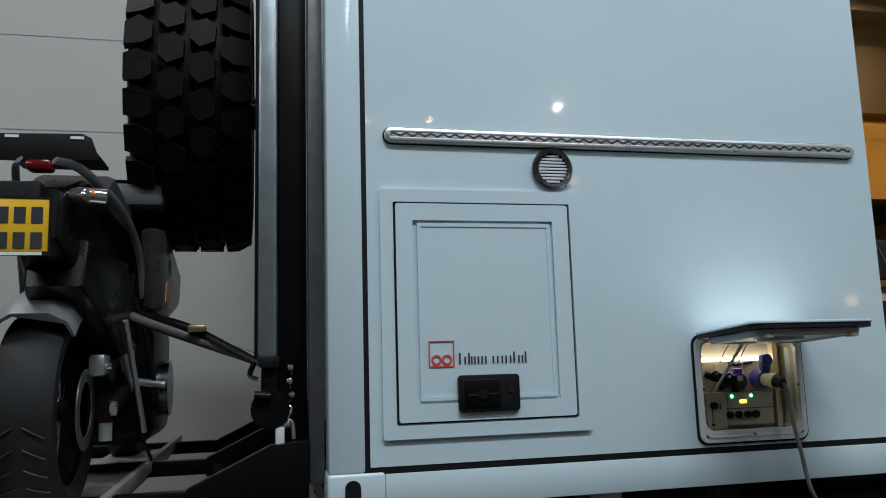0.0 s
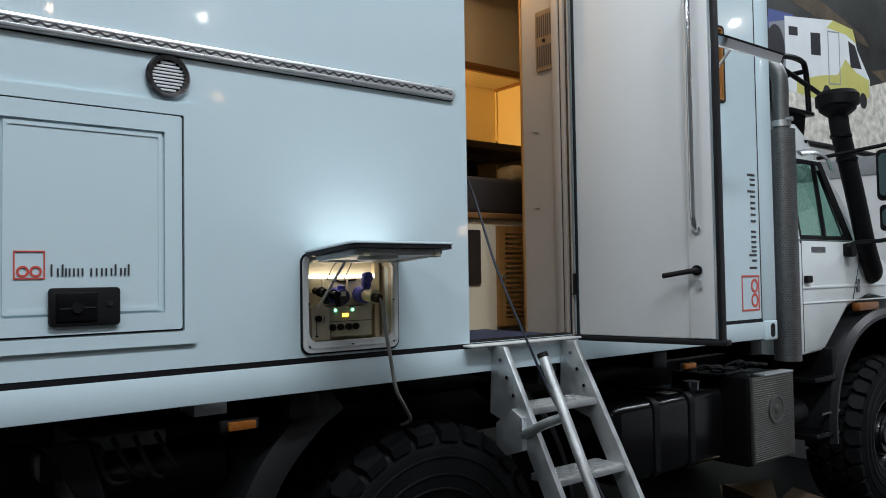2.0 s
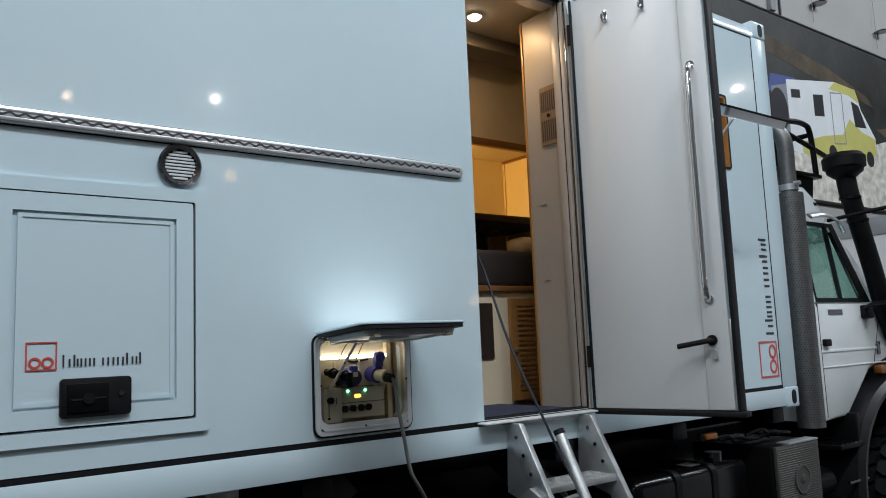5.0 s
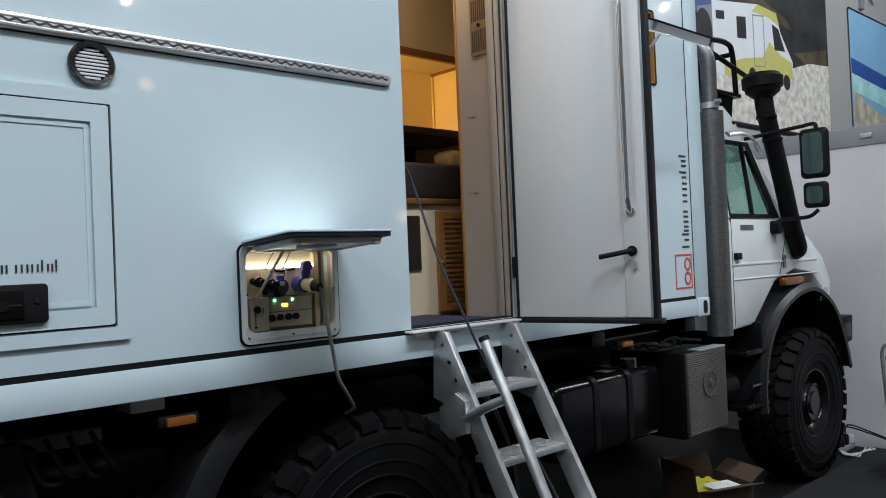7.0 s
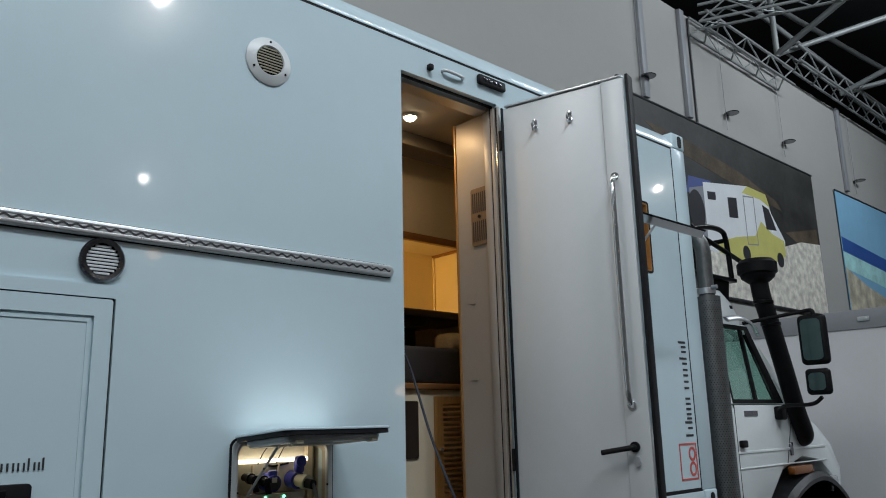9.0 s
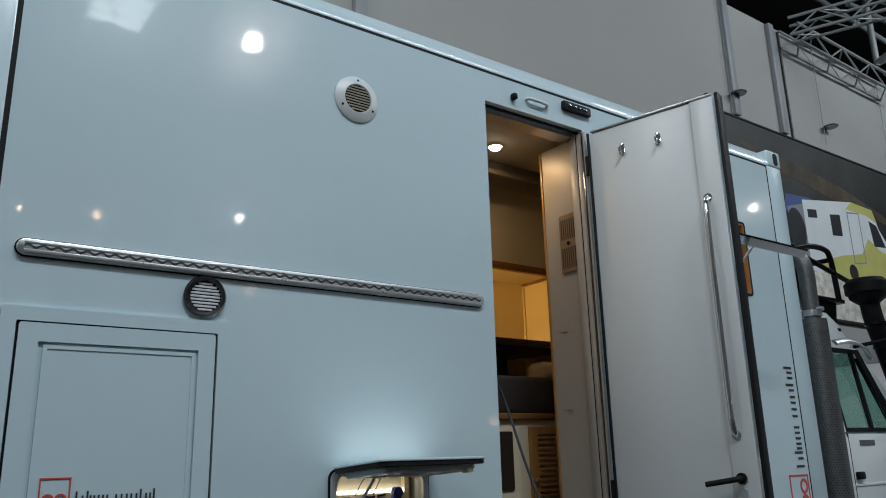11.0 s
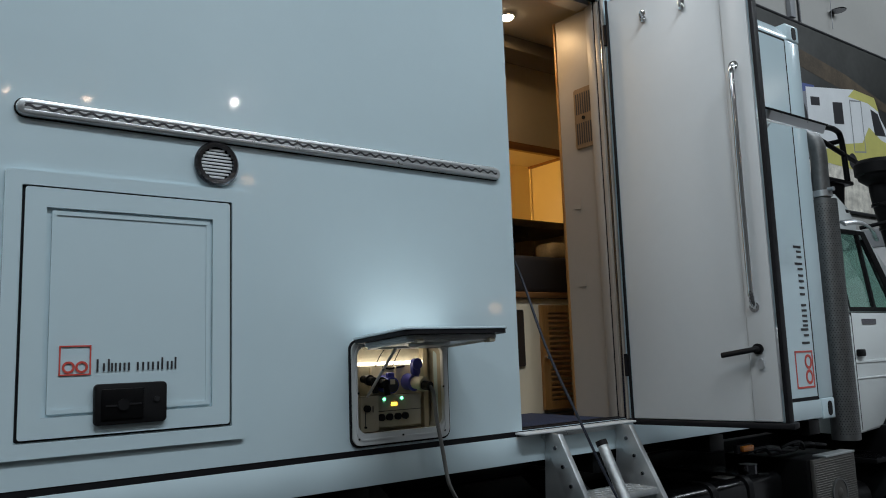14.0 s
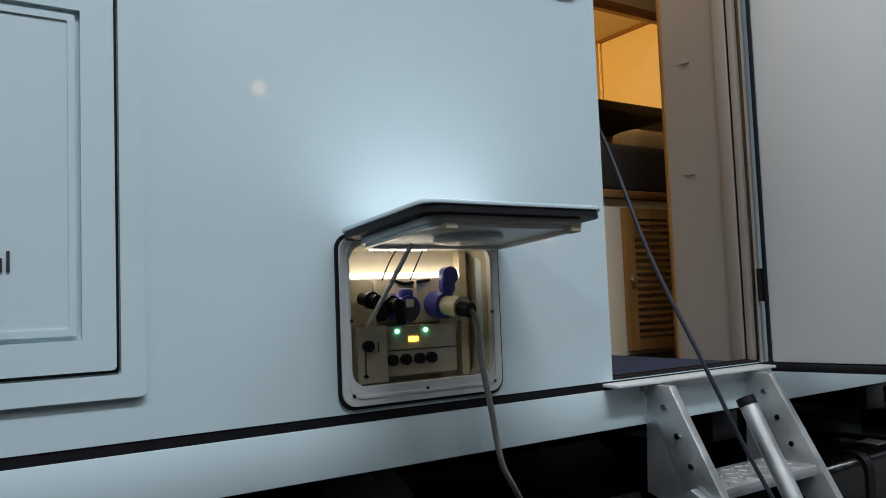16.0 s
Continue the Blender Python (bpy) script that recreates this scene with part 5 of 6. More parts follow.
MX = -0.80
bike = thing("motorcycle", (MX, 0.9, 1.50), "silver and black touring motorcycle strapped on the carrier", "motorcycle")
WX = MX - 0.035
for y, w in ((0.225, 0.085), (1.72, 0.065)):
    r = 0.315
    bw = part("bike_wheel", lathe(bmesh.new(), [(0.215, -0.05), (0.235, -0.055), (0.225, -0.03), (0.205, 0.0), (0.225, 0.03), (0.235, 0.055), (0.215, 0.05)], (WX, y, 1.82), "x", 40, cap=False), SATIN, bike)
    part("tyre", lathe(bmesh.new(), [(0.225, -w * 0.75), (0.26, -w), (0.29, -w * 0.95), (0.307, -w * 0.6), (r, 0), (0.307, w * 0.6), (0.29, w * 0.95), (0.26, w), (0.225, w * 0.75)], (WX, y, 1.82), "x", 56, cap=False), BIKETYRE, bw)
    b = bmesh.new()
    for k in range(18):
        a = 2 * math.pi * k / 18
        c0 = Vector((WX + (0.03 if k % 2 else -0.03), y + 0.03 * math.cos(a + 0.4), 1.82 + 0.03 * math.sin(a + 0.4)))
        cyl(b, c0, (WX, y + 0.212 * math.cos(a), 1.82 + 0.212 * math.sin(a)), 0.003, seg=6)
    part("spokes", b, CHROME, bw)
    part("hub", C((WX - 0.06, y, 1.82), (WX + 0.06, y, 1.82), 0.035), SATIN, bw)
    part("brake_disc", lathe(bmesh.new(), [(0.125, -0.002), (0.125, 0.002), (0.085, 0.002), (0.085, -0.002), (0.125, -0.002)], (MX + 0.07, y, 1.82), "x", 40, cap=False), SHIELD, bw, "drilled steel brake disc")
b = bmesh.new()
for k in range(16):
    a = radians(185 + k * 11)
    for s in (-1, 1):
        pts = []
        for q in range(5):
            u = q / 4
            aa = a + 0.11 * u
            h = s * (0.012 + 0.055 * u)
            rr_ = 0.3155 - 0.0095 * u * u
            pts.append((WX + h, 0.225 + rr_ * math.cos(aa), 1.82 + rr_ * math.sin(aa)))
        sweep(b, pts, 0.0022, 5)
part("tread_groove", b, INK, bike)
hug = bmesh.new()
rows = []
for k in range(13):
    a = radians(52 + k * 6.6)
    rows.append([hug.verts.new((MX + h, 0.225 + rad * math.cos(a), 1.82 + rad * math.sin(a))) for h, rad in ((-0.145, 0.29), (-0.13, 0.345), (-0.085, 0.377), (0.015, 0.377), (0.06, 0.345), (0.075, 0.29), (0.068, 0.29), (0.05, 0.338), (-0.08, 0.366), (-0.125, 0.338))])
for a, c in zip(rows, rows[1:]):
    for k in range(10):
        hug.faces.new((a[k], a[(k + 1) % 10], c[(k + 1) % 10], c[k]))
hug.faces.new(rows[0])
hug.faces.new(rows[-1][::-1])
part("hugger", hug, SILVER, bike, "silver rear mudguard")
part("swing_arm", P([(0.2, 1.79), (0.2, 1.85), (0.85, 1.93), (0.85, 1.85)], "x", MX + 0.1, MX + 0.145, bev=0.01), SATIN, bike)
part("swing_arm", P([(0.2, 1.79), (0.2, 1.85), (0.85, 1.93), (0.85, 1.85)], "x", MX - 0.145, MX - 0.1, bev=0.01), SATIN, bike)
part("brake_caliper", B(MX + 0.07, MX + 0.12, 0.24, 0.34, 1.92, 1.99, bev=0.012), ALU, bike)
part("caliper_bolt", C((MX + 0.12, 0.27, 1.95), (MX + 0.135, 0.27, 1.95), 0.012), CHROME, bike)
part("axle_nut", C((MX + 0.11, 0.225, 1.82), (MX + 0.16, 0.225, 1.82), 0.022, seg=6), CHROME, bike)
part("sub_frame", C((MX + 0.12, 0.3, 1.9), (MX + 0.14, 0.62, 2.28), 0.016), SATIN, bike)
part("foot_rest", C((MX + 0.12, 0.62, 1.9), (MX + 0.26, 0.6, 1.88), 0.014), ALU, bike)
part("foot_bracket", P([(0.35, 2.02), (0.6, 2.1), (0.66, 1.9), (0.6, 1.86)], "x", MX + 0.13, MX + 0.15, bev=0.004), ALU, bike)
part("engine", B(MX - 0.2, MX + 0.2, 0.72, 1.3, 1.66, 2.12, bev=0.06, seg=3), SATIN, bike)
part("brake_reservoir", C((MX + 0.08, 0.5, 1.70), (MX + 0.08, 0.5, 1.76), 0.022), PAINT_IN, bike, "pale fluid reservoir")
part("reservoir_cap", C((MX + 0.08, 0.5, 1.762), (MX + 0.08, 0.5, 1.785), 0.025), REDLENS, bike, "red cap")
part("shift_rod", C((MX + 0.16, 0.34, 2.1), (MX + 0.2, 0.55, 1.72), 0.009), STEEL, bike)
part("engine_cover", C((MX + 0.19, 0.95, 1.86), (MX + 0.24, 0.95, 1.86), 0.11), DARKSTEEL, bike)


def taper(bm):
    """Narrows the tail towards its end."""
    for v in bm.verts:
        f = min(1, max(0, (v.co.y + 0.14) / 0.6))
        v.co.x = MX + (v.co.x - MX) * (0.5 + 0.5 * f)
    return bm


part("tail", taper(P([(-0.14, 2.30), (-0.12, 2.44), (0.1, 2.52), (0.72, 2.46), (0.72, 2.16), (0.28, 2.16), (0.05, 2.2)], "x", MX - 0.12, MX + 0.13, bev=0.035)), BIKEBLACK, bike, "black tail fairing")
part("under_tray", taper(P([(-0.02, 2.18), (0.02, 2.32), (0.4, 2.3), (0.55, 2.0), (0.35, 1.98)], "x", MX - 0.1, MX + 0.17, bev=0.02)), BIKEBLACK, bike)
for s in (-1, 1):
    part("tail_trim", sweep(bmesh.new(), curve([(MX + s * 0.045, -0.15, 2.515), (MX + s * 0.09, -0.02, 2.52), (MX + s * 0.15, 0.25, 2.46), (MX + s * 0.17, 0.5, 2.36), (MX + s * 0.175, 0.62, 2.2)]), 0.014, 8, 0.35), SILVER, bike)
    sg = part("turn_signal", sweep(bmesh.new(), curve([(MX + s * 0.08, -0.06, 2.435), (MX + s * 0.11, -0.08, 2.432), (MX + s * 0.13, -0.085, 2.43), (MX + s * 0.17, -0.08, 2.428)]), 0.024, 12), CHROME, bike, "clear turn signal")
    part("signal_bulb", C((MX + s * 0.13, -0.105, 2.432), (MX + s * 0.14, -0.1, 2.432), 0.012), ORANGE, sg)
part("tail_light", B(MX - 0.03, MX + 0.04, -0.158, -0.1, 2.487, 2.518, bev=0.012), REDLENS, bike, "red tail light")
pt = part("number_plate", B(-0.915, -0.760, -0.148, -0.142, 2.255, 2.41, bev=0.002), PLATE, bike, "yellow number plate with dark bars")
for z in (2.36, 2.29):
    for k in range(3):
        part("plate_bar", B(-0.893 + 0.043 * k, -0.864 + 0.043 * k, -0.1505, -0.1475, z - 0.02, z + 0.024), INK, pt)
part("plate_edge", band(bmesh.new(), [(-0.918, 2.25), (-0.757, 2.25), (-0.757, 2.413), (-0.918, 2.413)], [(-0.912, 2.262), (-0.763, 2.262), (-0.763, 2.407), (-0.912, 2.407)], "y", -0.15, -0.1475), BLACK, pt)
part("plate_strip", B(-0.91, -0.777, -0.1515, -0.1495, 2.2515, 2.2605), PAPER, pt)
part("plate_holder", B(-0.9, -0.79, -0.14, -0.08, 2.27, 2.46, bev=0.01), BLACK, bike)
part("luggage_rack", P([(-0.96, 2.605), (-0.70, 2.612), (-0.675, 2.60), (-0.652, 2.535), (-0.80, 2.528), (-0.93, 2.53)], "y", -0.09, -0.078, bev=0.003), BLACK, bike, "black luggage plate")
part("luggage_rack", B(-0.93, -0.68, -0.076, 0.2, 2.575, 2.585), BLACK, bike)
for x in (-0.9, -0.73):
    part("rack_slot", B(x, x + 0.035, -0.093, -0.0895, 2.594, 2.602), PAPER, bike)
part("seat", P([(0.15, 2.5), (0.3, 2.58), (0.75, 2.52), (0.85, 2.42), (0.2, 2.44)], "x", MX - 0.13, MX + 0.13, bev=0.03), CUSHION, bike)
part("fuel_tank", P([(0.72, 2.2), (0.78, 2.5), (0.95, 2.66), (1.3, 2.62), (1.4, 2.3), (1.1, 2.15)], "x", MX - 0.16, MX + 0.16, bev=0.06), BIKEBLACK, bike)
for s in (-1, 1):
    sp_ = part("side_panel", P([(0.5, 2.44), (0.75, 2.48), (1.25, 2.36), (1.2, 2.2), (0.8, 2.12), (0.62, 2.16)], "x", MX + s * 0.17, MX + s * 0.245, bev=0.03), mat("dark_panel_paint", (0.07, 0.065, 0.07), 0.28, var=0.35, scale=9), bike, "dark grey side panel")
    part("panel_decal", P([(0.66, 2.19), (0.8, 2.17), (0.85, 2.25), (0.7, 2.27)], "x", MX + s * 0.2455, MX + s * 0.2475), ORANGE, sp_)
    part("panel_ring", band(bmesh.new(), circle(0.80, 2.33, 0.035), circle(0.80, 2.33, 0.026), "x", MX + s * 0.2455, MX + s * 0.2475), PAPER, sp_)
    part("fork", C((MX + s * 0.09, 1.70, 1.82), (MX + s * 0.09, 1.48, 2.62), 0.026), STEEL, bike)
    part("grip", C((MX + s * 0.12, 1.42, 2.70), (MX + s * 0.38, 1.36, 2.72), 0.016), BLACK, bike)
    part("hand_guard", B(MX + s * 0.3 - 0.06, MX + s * 0.3 + 0.06, 1.42, 1.47, 2.62, 2.76, bev=0.03), SATIN, bike)
part("windscreen", P([(1.5, 2.5), (1.62, 2.56), (1.45, 2.82), (1.38, 2.82)], "x", MX - 0.18, MX + 0.18, bev=0.02), BLACK, bike)
part("top_bag", B(MX - 0.05, MX + 0.25, 0.55, 0.9, 2.53, 2.62, bev=0.03), mat("grey_seat_pad", (0.09, 0.095, 0.10), 0.7), bike)
part("bar_end", C((MX + 0.05, 0.85, 2.45), (MX + 0.3, 0.8, 2.49), 0.02), STEEL, bike)
for k in range(4):
    part("cable", sweep(bmesh.new(), curve([(MX + 0.15, 0.5 + 0.05 * k, 2.2), (MX + 0.2 + 0.01 * k, 0.6, 2.0 - 0.05 * k), (MX + 0.16, 0.7, 1.75), (MX + 0.2, 0.75, 1.6)]), 0.006, 6), BLACK, bike)

# ---------------------------------------------------------------- the hall's fittings
part_wall = setting("partition_wall", B(7.55, 7.65, -7.0, 1.75, GROUND, 2.79), PARTITION, "light grey stand partition in front of the truck", "partition")
cap = part("cap_rail", B(7.535, 7.665, -7.0, 1.76, 2.7905, 2.97, bev=0.01), PARTGREY, part_wall)
part("cap_clip", B(7.515, 7.536, 0.0, 0.1, 2.86, 2.90, bev=0.006), STEEL, part_wall)
rug = setting("grey_carpet", B(4.3, 7.54, -5.0, 0.11, GROUND, GROUND + 0.012), CARPET, "grey stand carpet beside the truck", "carpet")


def hung(dx, k, x0):
    FIT[0] = lambda co: Vector((co.x + dx + k * (co.x - x0), co.y, 3.76 + (co.z - 3.72) * 1.045))


hung(0.25, 0.04, 8.3)


def banner(name, x0, x1, z0, z1, material, label):
    ob = thing(name, ((x0 + x1) / 2, 2.96, z0), label, "banner", "hall banners")
    part("sheet", B(x0, x1, 2.962, 2.972, z0, z1), material, ob)
    part("hem", C((x0, 2.966, z1), (x1, 2.966, z1), 0.02, seg=8), INK, ob)
    part("hem", C((x0, 2.966, z0), (x1, 2.966, z0), 0.02, seg=8), INK, ob)
    return ob


NIGHT = mat("dark_mountain_print", (0.035, 0.036, 0.034), 0.6, var=0.75, scale=0.9)
bn1 = banner("mountain_banner", 8.3, 14.0, 3.72, 6.26, NIGHT, "large banner printed with a camper before dark mountains")
GRAVEL = mat("gravel_print", (0.66, 0.62, 0.55), 0.7, var=0.55, scale=7)
ROCKLIGHT = mat("rock_print", (0.075, 0.055, 0.035), 0.7, var=0.85, scale=2.6)


def printed(name, pts, material, y, parent):
    return part(name, P(pts, "y", y, y + 0.0015), material, parent)


printed("printed_rock", [(8.6, 5.95), (9.8, 5.9), (11.2, 5.75), (12.4, 5.5), (12.6, 5.35), (10.6, 5.55), (9.2, 5.72)], ROCKLIGHT, 2.9595, bn1)
printed("printed_rock", [(12.6, 5.0), (13.9, 5.25), (13.95, 5.0), (13.2, 4.85)], ROCKLIGHT, 2.9595, bn1)
printed("printed_gravel", [(9.4, 3.74), (13.98, 3.74), (13.98, 4.98), (13.2, 4.92), (12.4, 4.72), (11.0, 4.42), (9.6, 4.32)], GRAVEL, 2.958, bn1)
VANW = mat("printed_white", (0.72, 0.75, 0.77), 0.6, var=0.08, scale=2)
VANY = mat("printed_yellow", (0.56, 0.53, 0.16), 0.6, var=0.12, scale=3)
printed("printed_blue", [(9.55, 5.12), (9.62, 5.38), (10.25, 5.42), (10.3, 5.3)], mat("printed_blue", (0.07, 0.10, 0.28), 0.6, var=0.1), 2.9568, bn1)
printed("printed_camper", [(10.02, 4.36), (10.02, 5.36), (11.4, 5.56), (12.02, 5.54), (12.15, 5.25), (12.55, 4.85), (12.52, 4.60), (12.3, 4.50), (11.2, 4.34)], VANW, 2.9562, bn1)
printed("printed_rear", [(9.62, 4.44), (9.62, 5.2), (10.02, 5.3), (10.02, 4.36)], mat("printed_grey", (0.24, 0.25, 0.28), 0.6), 2.9562, bn1)
printed("printed_band", [(10.3, 4.36), (10.3, 4.52), (10.9, 4.68), (11.5, 4.78), (11.75, 5.05), (12.1, 4.9), (12.52, 4.84), (12.52, 4.6), (12.3, 4.48), (11.2, 4.34)], VANY, 2.9550, bn1)
printed("printed_band", [(11.2, 5.42), (11.4, 5.56), (12.02, 5.54), (12.12, 5.34), (11.8, 5.42)], VANY, 2.9550, bn1)
for q in ([(10.12, 5.12), (10.12, 5.24), (10.36, 5.27), (10.36, 5.15)], [(10.72, 4.95), (10.72, 5.26), (11.0, 5.3), (11.0, 4.98)], [(11.92, 4.95), (11.86, 5.34), (12.08, 5.3), (12.28, 4.98)]):
    printed("printed_window", q, INK, 2.9538, bn1)
part("printed_door", band(bmesh.new(), [(11.22, 4.6), (11.58, 4.64), (11.58, 5.42), (11.22, 5.38)], [(11.24, 4.62), (11.56, 4.66), (11.56, 5.40), (11.24, 5.36)], "y", 2.9535, 2.955), PARTGREY, bn1)
for x, z in ((11.15, 4.46), (12.3, 4.5)):
    printed("printed_tyre", circle(x, z, 0.12), INK, 2.9526, bn1)
printed("printed_tyre", circle(9.78, 4.9, 0.22, rz=0.3), INK, 2.9526, bn1)
hung(0.32, 0.02, 15.25)
bn2 = banner("beach_banner", 15.25, 21.0, 3.90, 6.2, mat("sky_print", (0.24, 0.50, 0.72), 0.6, var=0.12, scale=0.6), "banner printed with a blue sea and beach")
printed("printed_sea", [(15.26, 5.0), (15.26, 5.3), (20.9, 4.9), (20.9, 4.6)], mat("sea_print", (0.03, 0.10, 0.36), 0.6, var=0.3, scale=1.5), 2.9605, bn2)
printed("printed_surf", [(15.26, 4.7), (15.26, 5.02), (20.9, 4.62), (20.9, 4.2)], mat("surf_print", (0.40, 0.74, 0.76), 0.6, var=0.4, scale=2.5), 2.9592, bn2)
printed("printed_sand", [(15.26, 3.92), (15.26, 4.72), (16.3, 4.45), (17.3, 4.3), (20.9, 4.22), (20.9, 3.92)], mat("sand_print", (0.50, 0.46, 0.36), 0.6, var=0.6, scale=4), 2.958, bn2)

FIT[0] = still
for x in (8.93, 10.1, 16.2, 3.0, -3.0):
    cd = thing("wall_conduit", (x, 2.95, 4.0), "grey vertical conduit on the hall wall", "conduit", "wall conduits")
    part("pipe", B(x, x + 0.13, 2.93, 2.999, 6.45 if x > 8 else 4.0, 8.24, bev=0.01), PARTGREY, cd)
solo("hanging_cable", C((10.42, 2.981, 6.42), (10.42, 2.981, 8.2), 0.02, seg=8), INK, "black cable hanging on the hall wall", "cable")
for x, z in ((8.98, 6.75), (11.42, 6.84), (13.52, 6.85), (16.85, 6.78)):
    wr = thing("wire_loop", (x, 2.9, z - 0.2), "thin wire loop hanging on the hall wall", "wire", "wire loops")
    part("loop", lathe(bmesh.new(), [(0.11, -0.008), (0.118, 0.0), (0.11, 0.008), (0.102, 0.0), (0.11, -0.008)], (x, 2.9, z), "z", 24), DARKSTEEL, wr)
    part("drop_wire", C((x - 0.11, 2.95, z - 0.3), (x - 0.11, 2.95, 8.2), 0.006, seg=6), PARTGREY, wr)


def truss(label, a, b, size=0.28, name="roof_truss", sub=1):
    a, b = Vector(a), Vector(b)
    d = (b - a)
    n = max(2, int(d.length / (size * 1.4)))
    u = Vector((0, 0, 1)) if abs(d.normalized().z) < 0.7 else Vector((1, 0, 0))
    s = d.normalized().cross(u).normalized() * size / 2
    u = u * size / 2
    ob = thing(name, (a + b) / 2, label, "truss", "roof trusses")
    bm = bmesh.new()
    cs = [s + u, -s + u, s - u, -s - u]
    for c in cs:
        cyl(bm, a + c, b + c, 0.025, seg=8)
    part("chords", bm, TRUSS, ob)
    bm = bmesh.new()
    for k in range(n):
        p, q = a + d * (k / n), a + d * ((k + 1) / n)
        e, f = (0, 2) if k % 2 else (2, 0)
        cyl(bm, p + cs[e], q + cs[f], 0.014, seg=6)
        cyl(bm, p + cs[e + 1], q + cs[f + 1], 0.014, seg=6)
        cyl(bm, p + cs[e], q + cs[e + 1], 0.014, seg=6)
    part("braces", bm, TRUSS, ob)
    return ob


truss("light grey lattice truss under the hall roof", (10.45, 2.8, 8.15), (14.0, -4.5, 8.3))
truss("light grey lattice truss along the hall wall", (10.5, 2.85, 8.1), (13.6, 2.85, 8.05), 0.3)
truss("light grey lattice truss along the hall wall", (13.6, 2.7, 8.5), (24.0, 2.7, 8.4), 0.3)
rb = thing("roof_frame", (16, 2, 8.4), "grey tubular roof frame under the dark roof", "roof frame")
for a, c in (((11.5, 3.4, 9.9), (22, 2.6, 8.5)), ((13.5, 2.9, 8.55), (16.5, 0.0, 9.9)), ((13.5, 2.9, 8.55), (12.2, -2.0, 9.9)), ((16.2, 2.8, 8.5), (16.2, -3.0, 9.9)), ((16.2, 2.8, 8.5), (20.0, 0.0, 9.9)), ((18.5, 2.7, 8.45), (17.0, -3.0, 9.9)), ((13.5, 2.9, 8.5), (13.5, 2.9, 10.1)), ((9.0, 2.6, 9.8), (20.0, -1.5, 9.8)), ((13.5, 3.2, 9.9), (30, 1.0, 9.0))):
    part("tube", C(a, c, 0.055, seg=10), TRUSS, rb)

# stand spotlights behind the camera and their stems
for x, y, z, r, face in ((2.29, -3.7, 4.09, 0.03, LAMPFACE), (1.1, -3.5, 3.86, 0.022, WARMFACE), (0.58, -3.5, 3.83, 0.018, WARMFACE), (2.3, -3.6, 5.75, 0.085, LAMPFACE), (9.8, -3.4, 5.38, 0.045, LAMPFACE), (2.85, -4.77, 3.7, 0.06, ORANGEFACE), (4.9, -3.5, 2.36, 0.055, ORANGEFACE)):
    sp2 = thing("spotlight", (x, y, z), "small lit stand spotlight on a stem", "spotlight", "stand spotlights")
    d = (Vector((x * 0.6 + 0.6, 0, 2.6)) - Vector((x, y, z))).normalized()
    part("spot_face", C(Vector((x, y, z)), Vector((x, y, z)) + d * 0.01, r, seg=20), face, sp2)
    part("housing", C(Vector((x, y, z)) - d * 0.18, Vector((x, y, z)) - d * 0.002, r * 1.15, seg=20), SATIN, sp2)
    part("stem", C((x, y - 0.12, z), (x, y - 0.12, HIGH), 0.012, seg=8), SATIN, sp2)

for k in range(4):
    tl = thing("ceiling_tube", (2.3, -8.5 - 0.35 * k, 9.05), "lit white tube lamp hanging under the hall roof", "lamp", "ceiling tubes")
    part("tube", B(1.9, 2.7, -8.56 - 0.35 * k, -8.44 - 0.35 * k, 9.0, 9.03), TUBEFACE, tl)
    part("reflector", B(1.85, 2.75, -8.6 - 0.35 * k, -8.4 - 0.35 * k, 9.032, 9.08, bev=0.01), PAINT_IN, tl)
    part("hanger", C((2.3, -8.5 - 0.35 * k, 9.08), (2.3, -8.5 - 0.35 * k, HIGH), 0.01, seg=6), SATIN, tl)
for z in (3.52, 4.17):
    setting("wall_joint", B(X0, 0.6, Y1 - 0.003, Y1 - 0.0005, z, z + 0.006), PARTGREY, "fine horizontal joint in the hall wall", "joint")

# cardboard box, power strip and chair
bx = thing("cardboard_box", (5.05, 0.38, GROUND), "open brown cardboard box with yellow packing on the floor", "box")
BM_ = Matrix.Translation((5.07, 0.40, GROUND)) @ Matrix.Rotation(radians(-22), 4, "Z") @ Matrix.Diagonal((0.78, 0.8, 0.88, 1))


def boxbit(name, bm, material, label="", m=None):
    if m is not None:
        bmesh.ops.transform(bm, matrix=m, verts=bm.verts[:])
    bmesh.ops.transform(bm, matrix=BM_, verts=bm.verts[:])
    return part(name, bm, material, bx, label)


boxbit("side", B(-0.3, 0.3, -0.26, -0.254, 0.0, 0.24), CARD)
boxbit("side", B(-0.3, 0.3, 0.254, 0.26, 0.0, 0.24), CARD)
boxbit("side", B(-0.3, -0.294, -0.253, 0.253, 0.0, 0.24), CARD)
boxbit("side", B(0.294, 0.3, -0.253, 0.253, 0.0, 0.24), CARD)
boxbit("bottom", B(-0.293, 0.293, -0.253, 0.253, 0.0, 0.006), CARD)
boxbit("flap", B(-0.29, 0.29, 0, 0.005, 0, 0.16), CARD, m=Matrix.Translation((0, 0.26, 0.24)) @ Matrix.Rotation(radians(-25), 4, "X"))
boxbit("flap", B(-0.29, 0.29, -0.005, 0, 0, 0.15), CARD, m=Matrix.Translation((0, -0.26, 0.24)) @ Matrix.Rotation(radians(75), 4, "X"))
boxbit("flap", B(0, 0.005, -0.24, 0.24, 0, 0.18), CARD, m=Matrix.Translation((0.295, 0, 0.24)) @ Matrix.Rotation(radians(60), 4, "Y"))
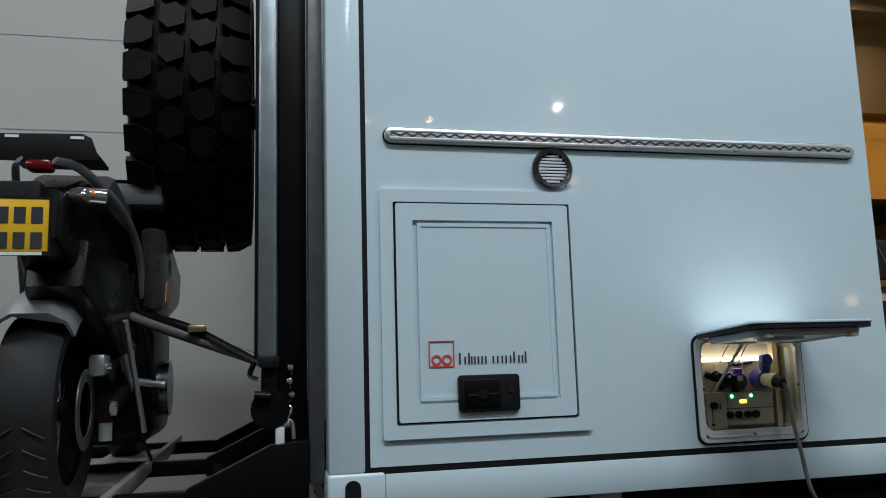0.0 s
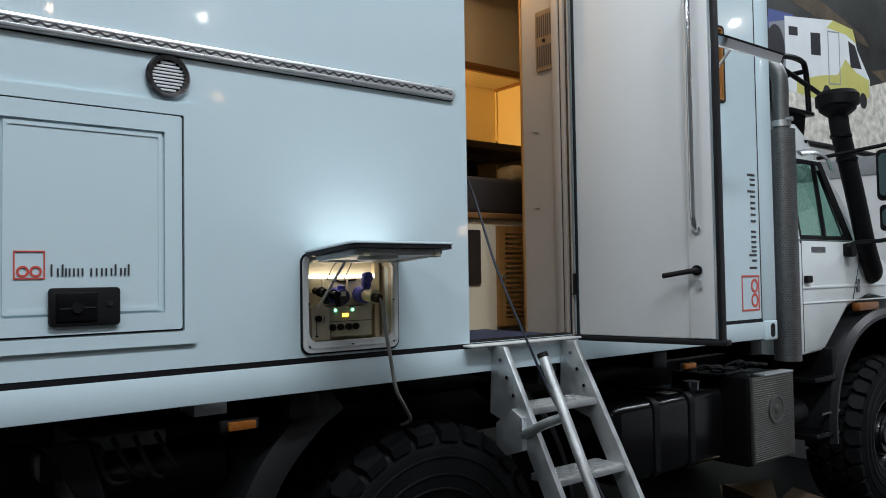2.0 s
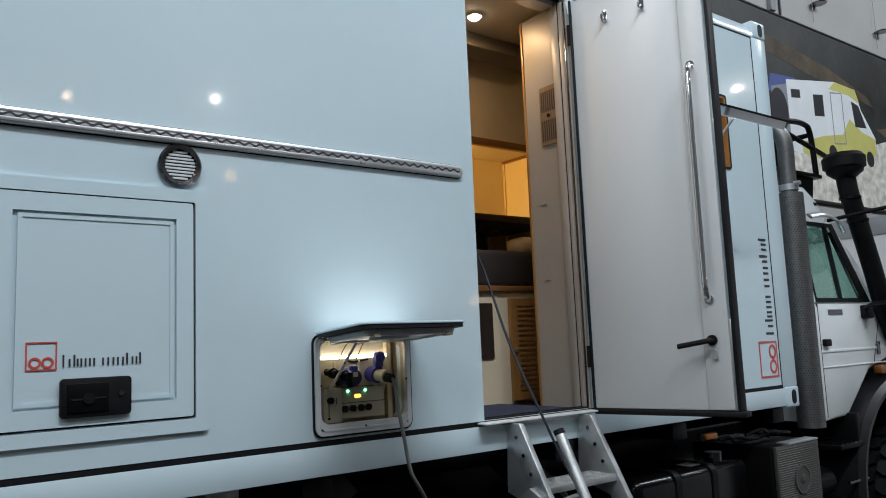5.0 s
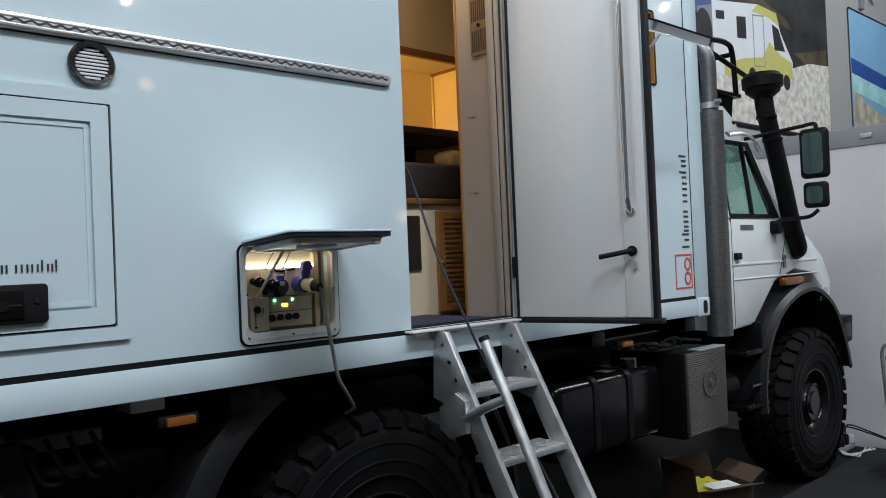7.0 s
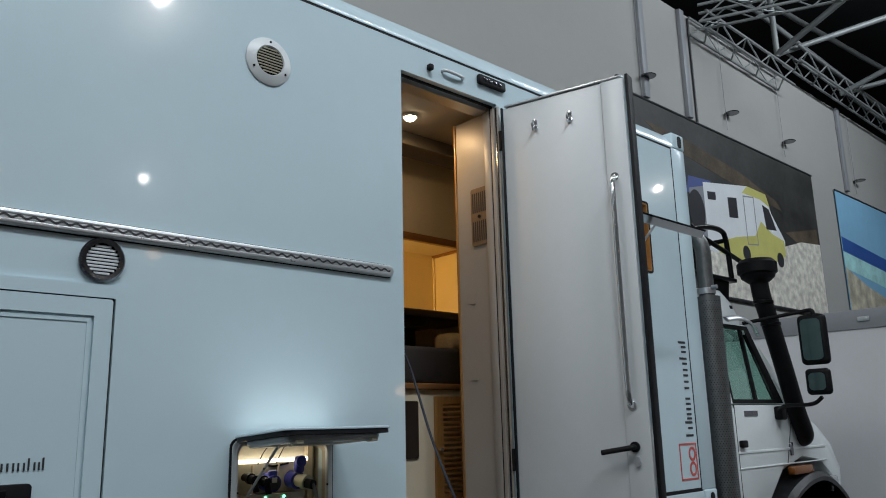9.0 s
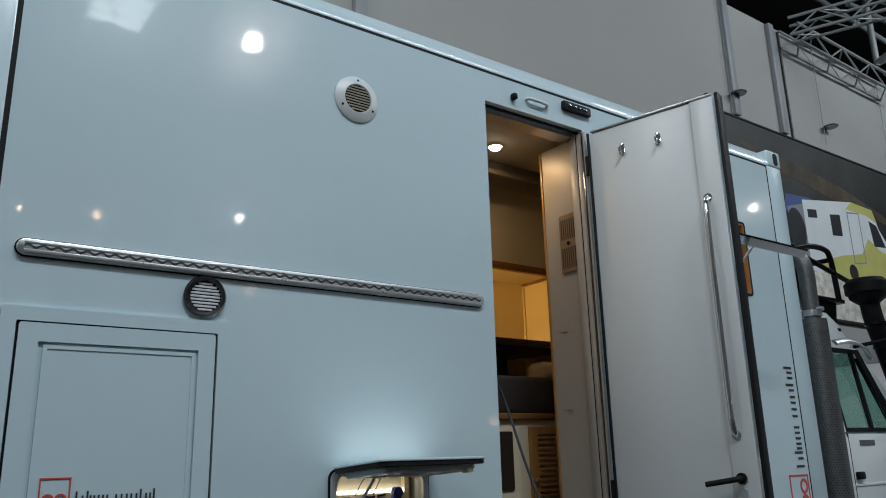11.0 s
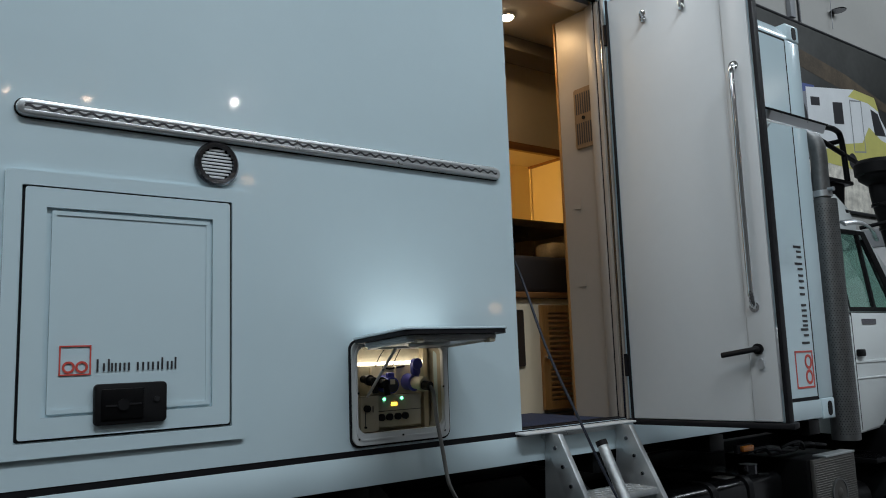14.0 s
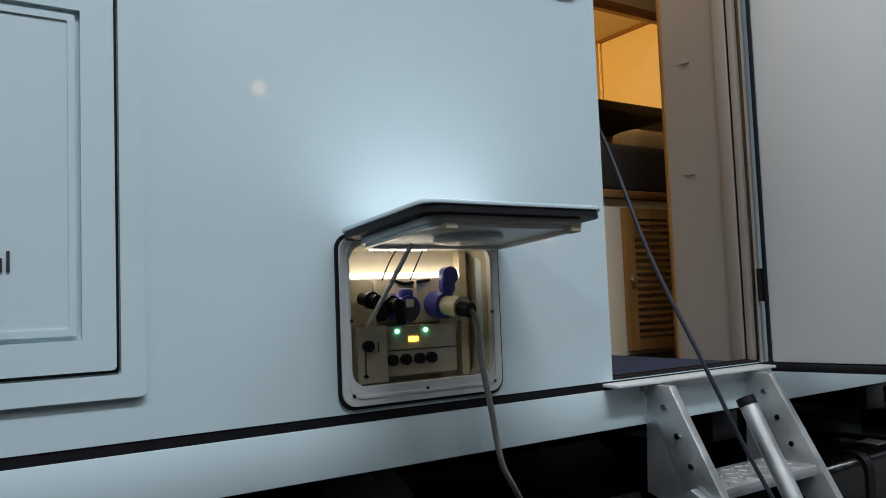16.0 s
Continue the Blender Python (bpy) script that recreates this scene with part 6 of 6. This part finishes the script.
boxbit("flap", B(-0.005, 0, -0.24, 0.24, 0, 0.18), CARD, m=Matrix.Translation((-0.295, 0, 0.24)) @ Matrix.Rotation(radians(-8), 4, "Y"))
b = bmesh.new()
bmesh.ops.create_grid(b, x_segments=12, y_segments=10, size=0.2)
for v in b.verts:
    v.co.z = 0.2 + 0.05 * noise.noise(v.co * 9) + 0.02 * noise.noise(v.co * 25)
boxbit("packing", b, YELLOW, "crumpled yellow bag")
boxbit("paper", B(-0.1, 0.2, -0.22, -0.04, 0.225, 0.229), PAPER)
ps = thing("power_strip", (7.3, 0.3, GROUND), "white power strip with black plugs on the floor", "power strip")
part("strip", B(7.2, 7.5, 0.26, 0.33, GROUND, GROUND + 0.045, bev=0.008), PARTGREY, ps)
for k in range(2):
    part("plug", B(7.24 + 0.1 * k, 7.285 + 0.1 * k, 0.27, 0.32, GROUND + 0.045, GROUND + 0.14, bev=0.01), BLACK, ps)
    part("lead", sweep(bmesh.new(), curve([(7.26 + 0.1 * k, 0.295, GROUND + 0.13), (7.3 + 0.1 * k, 0.28, GROUND + 0.22), (7.42 + 0.05 * k, 0.1, GROUND + 0.16), (7.48, -0.3, GROUND + 0.03)]), 0.007, 8), BLACK, ps)
part("adapter", B(7.42, 7.49, 0.26, 0.33, GROUND + 0.046, GROUND + 0.12, bev=0.012), PAINT_IN, ps)
for k in range(3):
    part("lead", sweep(bmesh.new(), curve([(7.2, 0.28, GROUND + 0.02), (7.1, 0.2 - 0.05 * k, GROUND + 0.02), (7.25, 0.12, GROUND + 0.025), (7.45, 0.16 - 0.04 * k, GROUND + 0.02)]), 0.008, 8), PAINT_IN, ps)
FIT[0] = lambda co: co - Vector((0.22, 0, 0))
ch = thing("stacking_chair", (6.73, -0.55, GROUND + 0.012), "tubular steel chair with a dark seat beside the truck", "chair")
for y in (-0.36, -0.76):
    part("back_leg", sweep(bmesh.new(), curve([(6.72, y, GROUND + 0.012), (6.72, y, 0.5), (6.66, y, 0.85), (6.63, y, 1.05)]), 0.013), STEEL, ch)
    part("front_leg", C((7.1, y, GROUND + 0.012), (7.08, y, 0.5), 0.013), STEEL, ch)
part("top_rail", sweep(bmesh.new(), curve([(6.63, -0.36, 1.05), (6.62, -0.4, 1.12), (6.62, -0.56, 1.13), (6.62, -0.72, 1.12), (6.63, -0.76, 1.05)]), 0.013), STEEL, ch)
part("seat", B(6.7, 7.12, -0.76, -0.36, 0.50, 0.54, bev=0.015), CUSHION, ch)
part("backrest", B(6.63, 6.66, -0.74, -0.38, 0.80, 1.04, bev=0.012), CUSHION, ch)
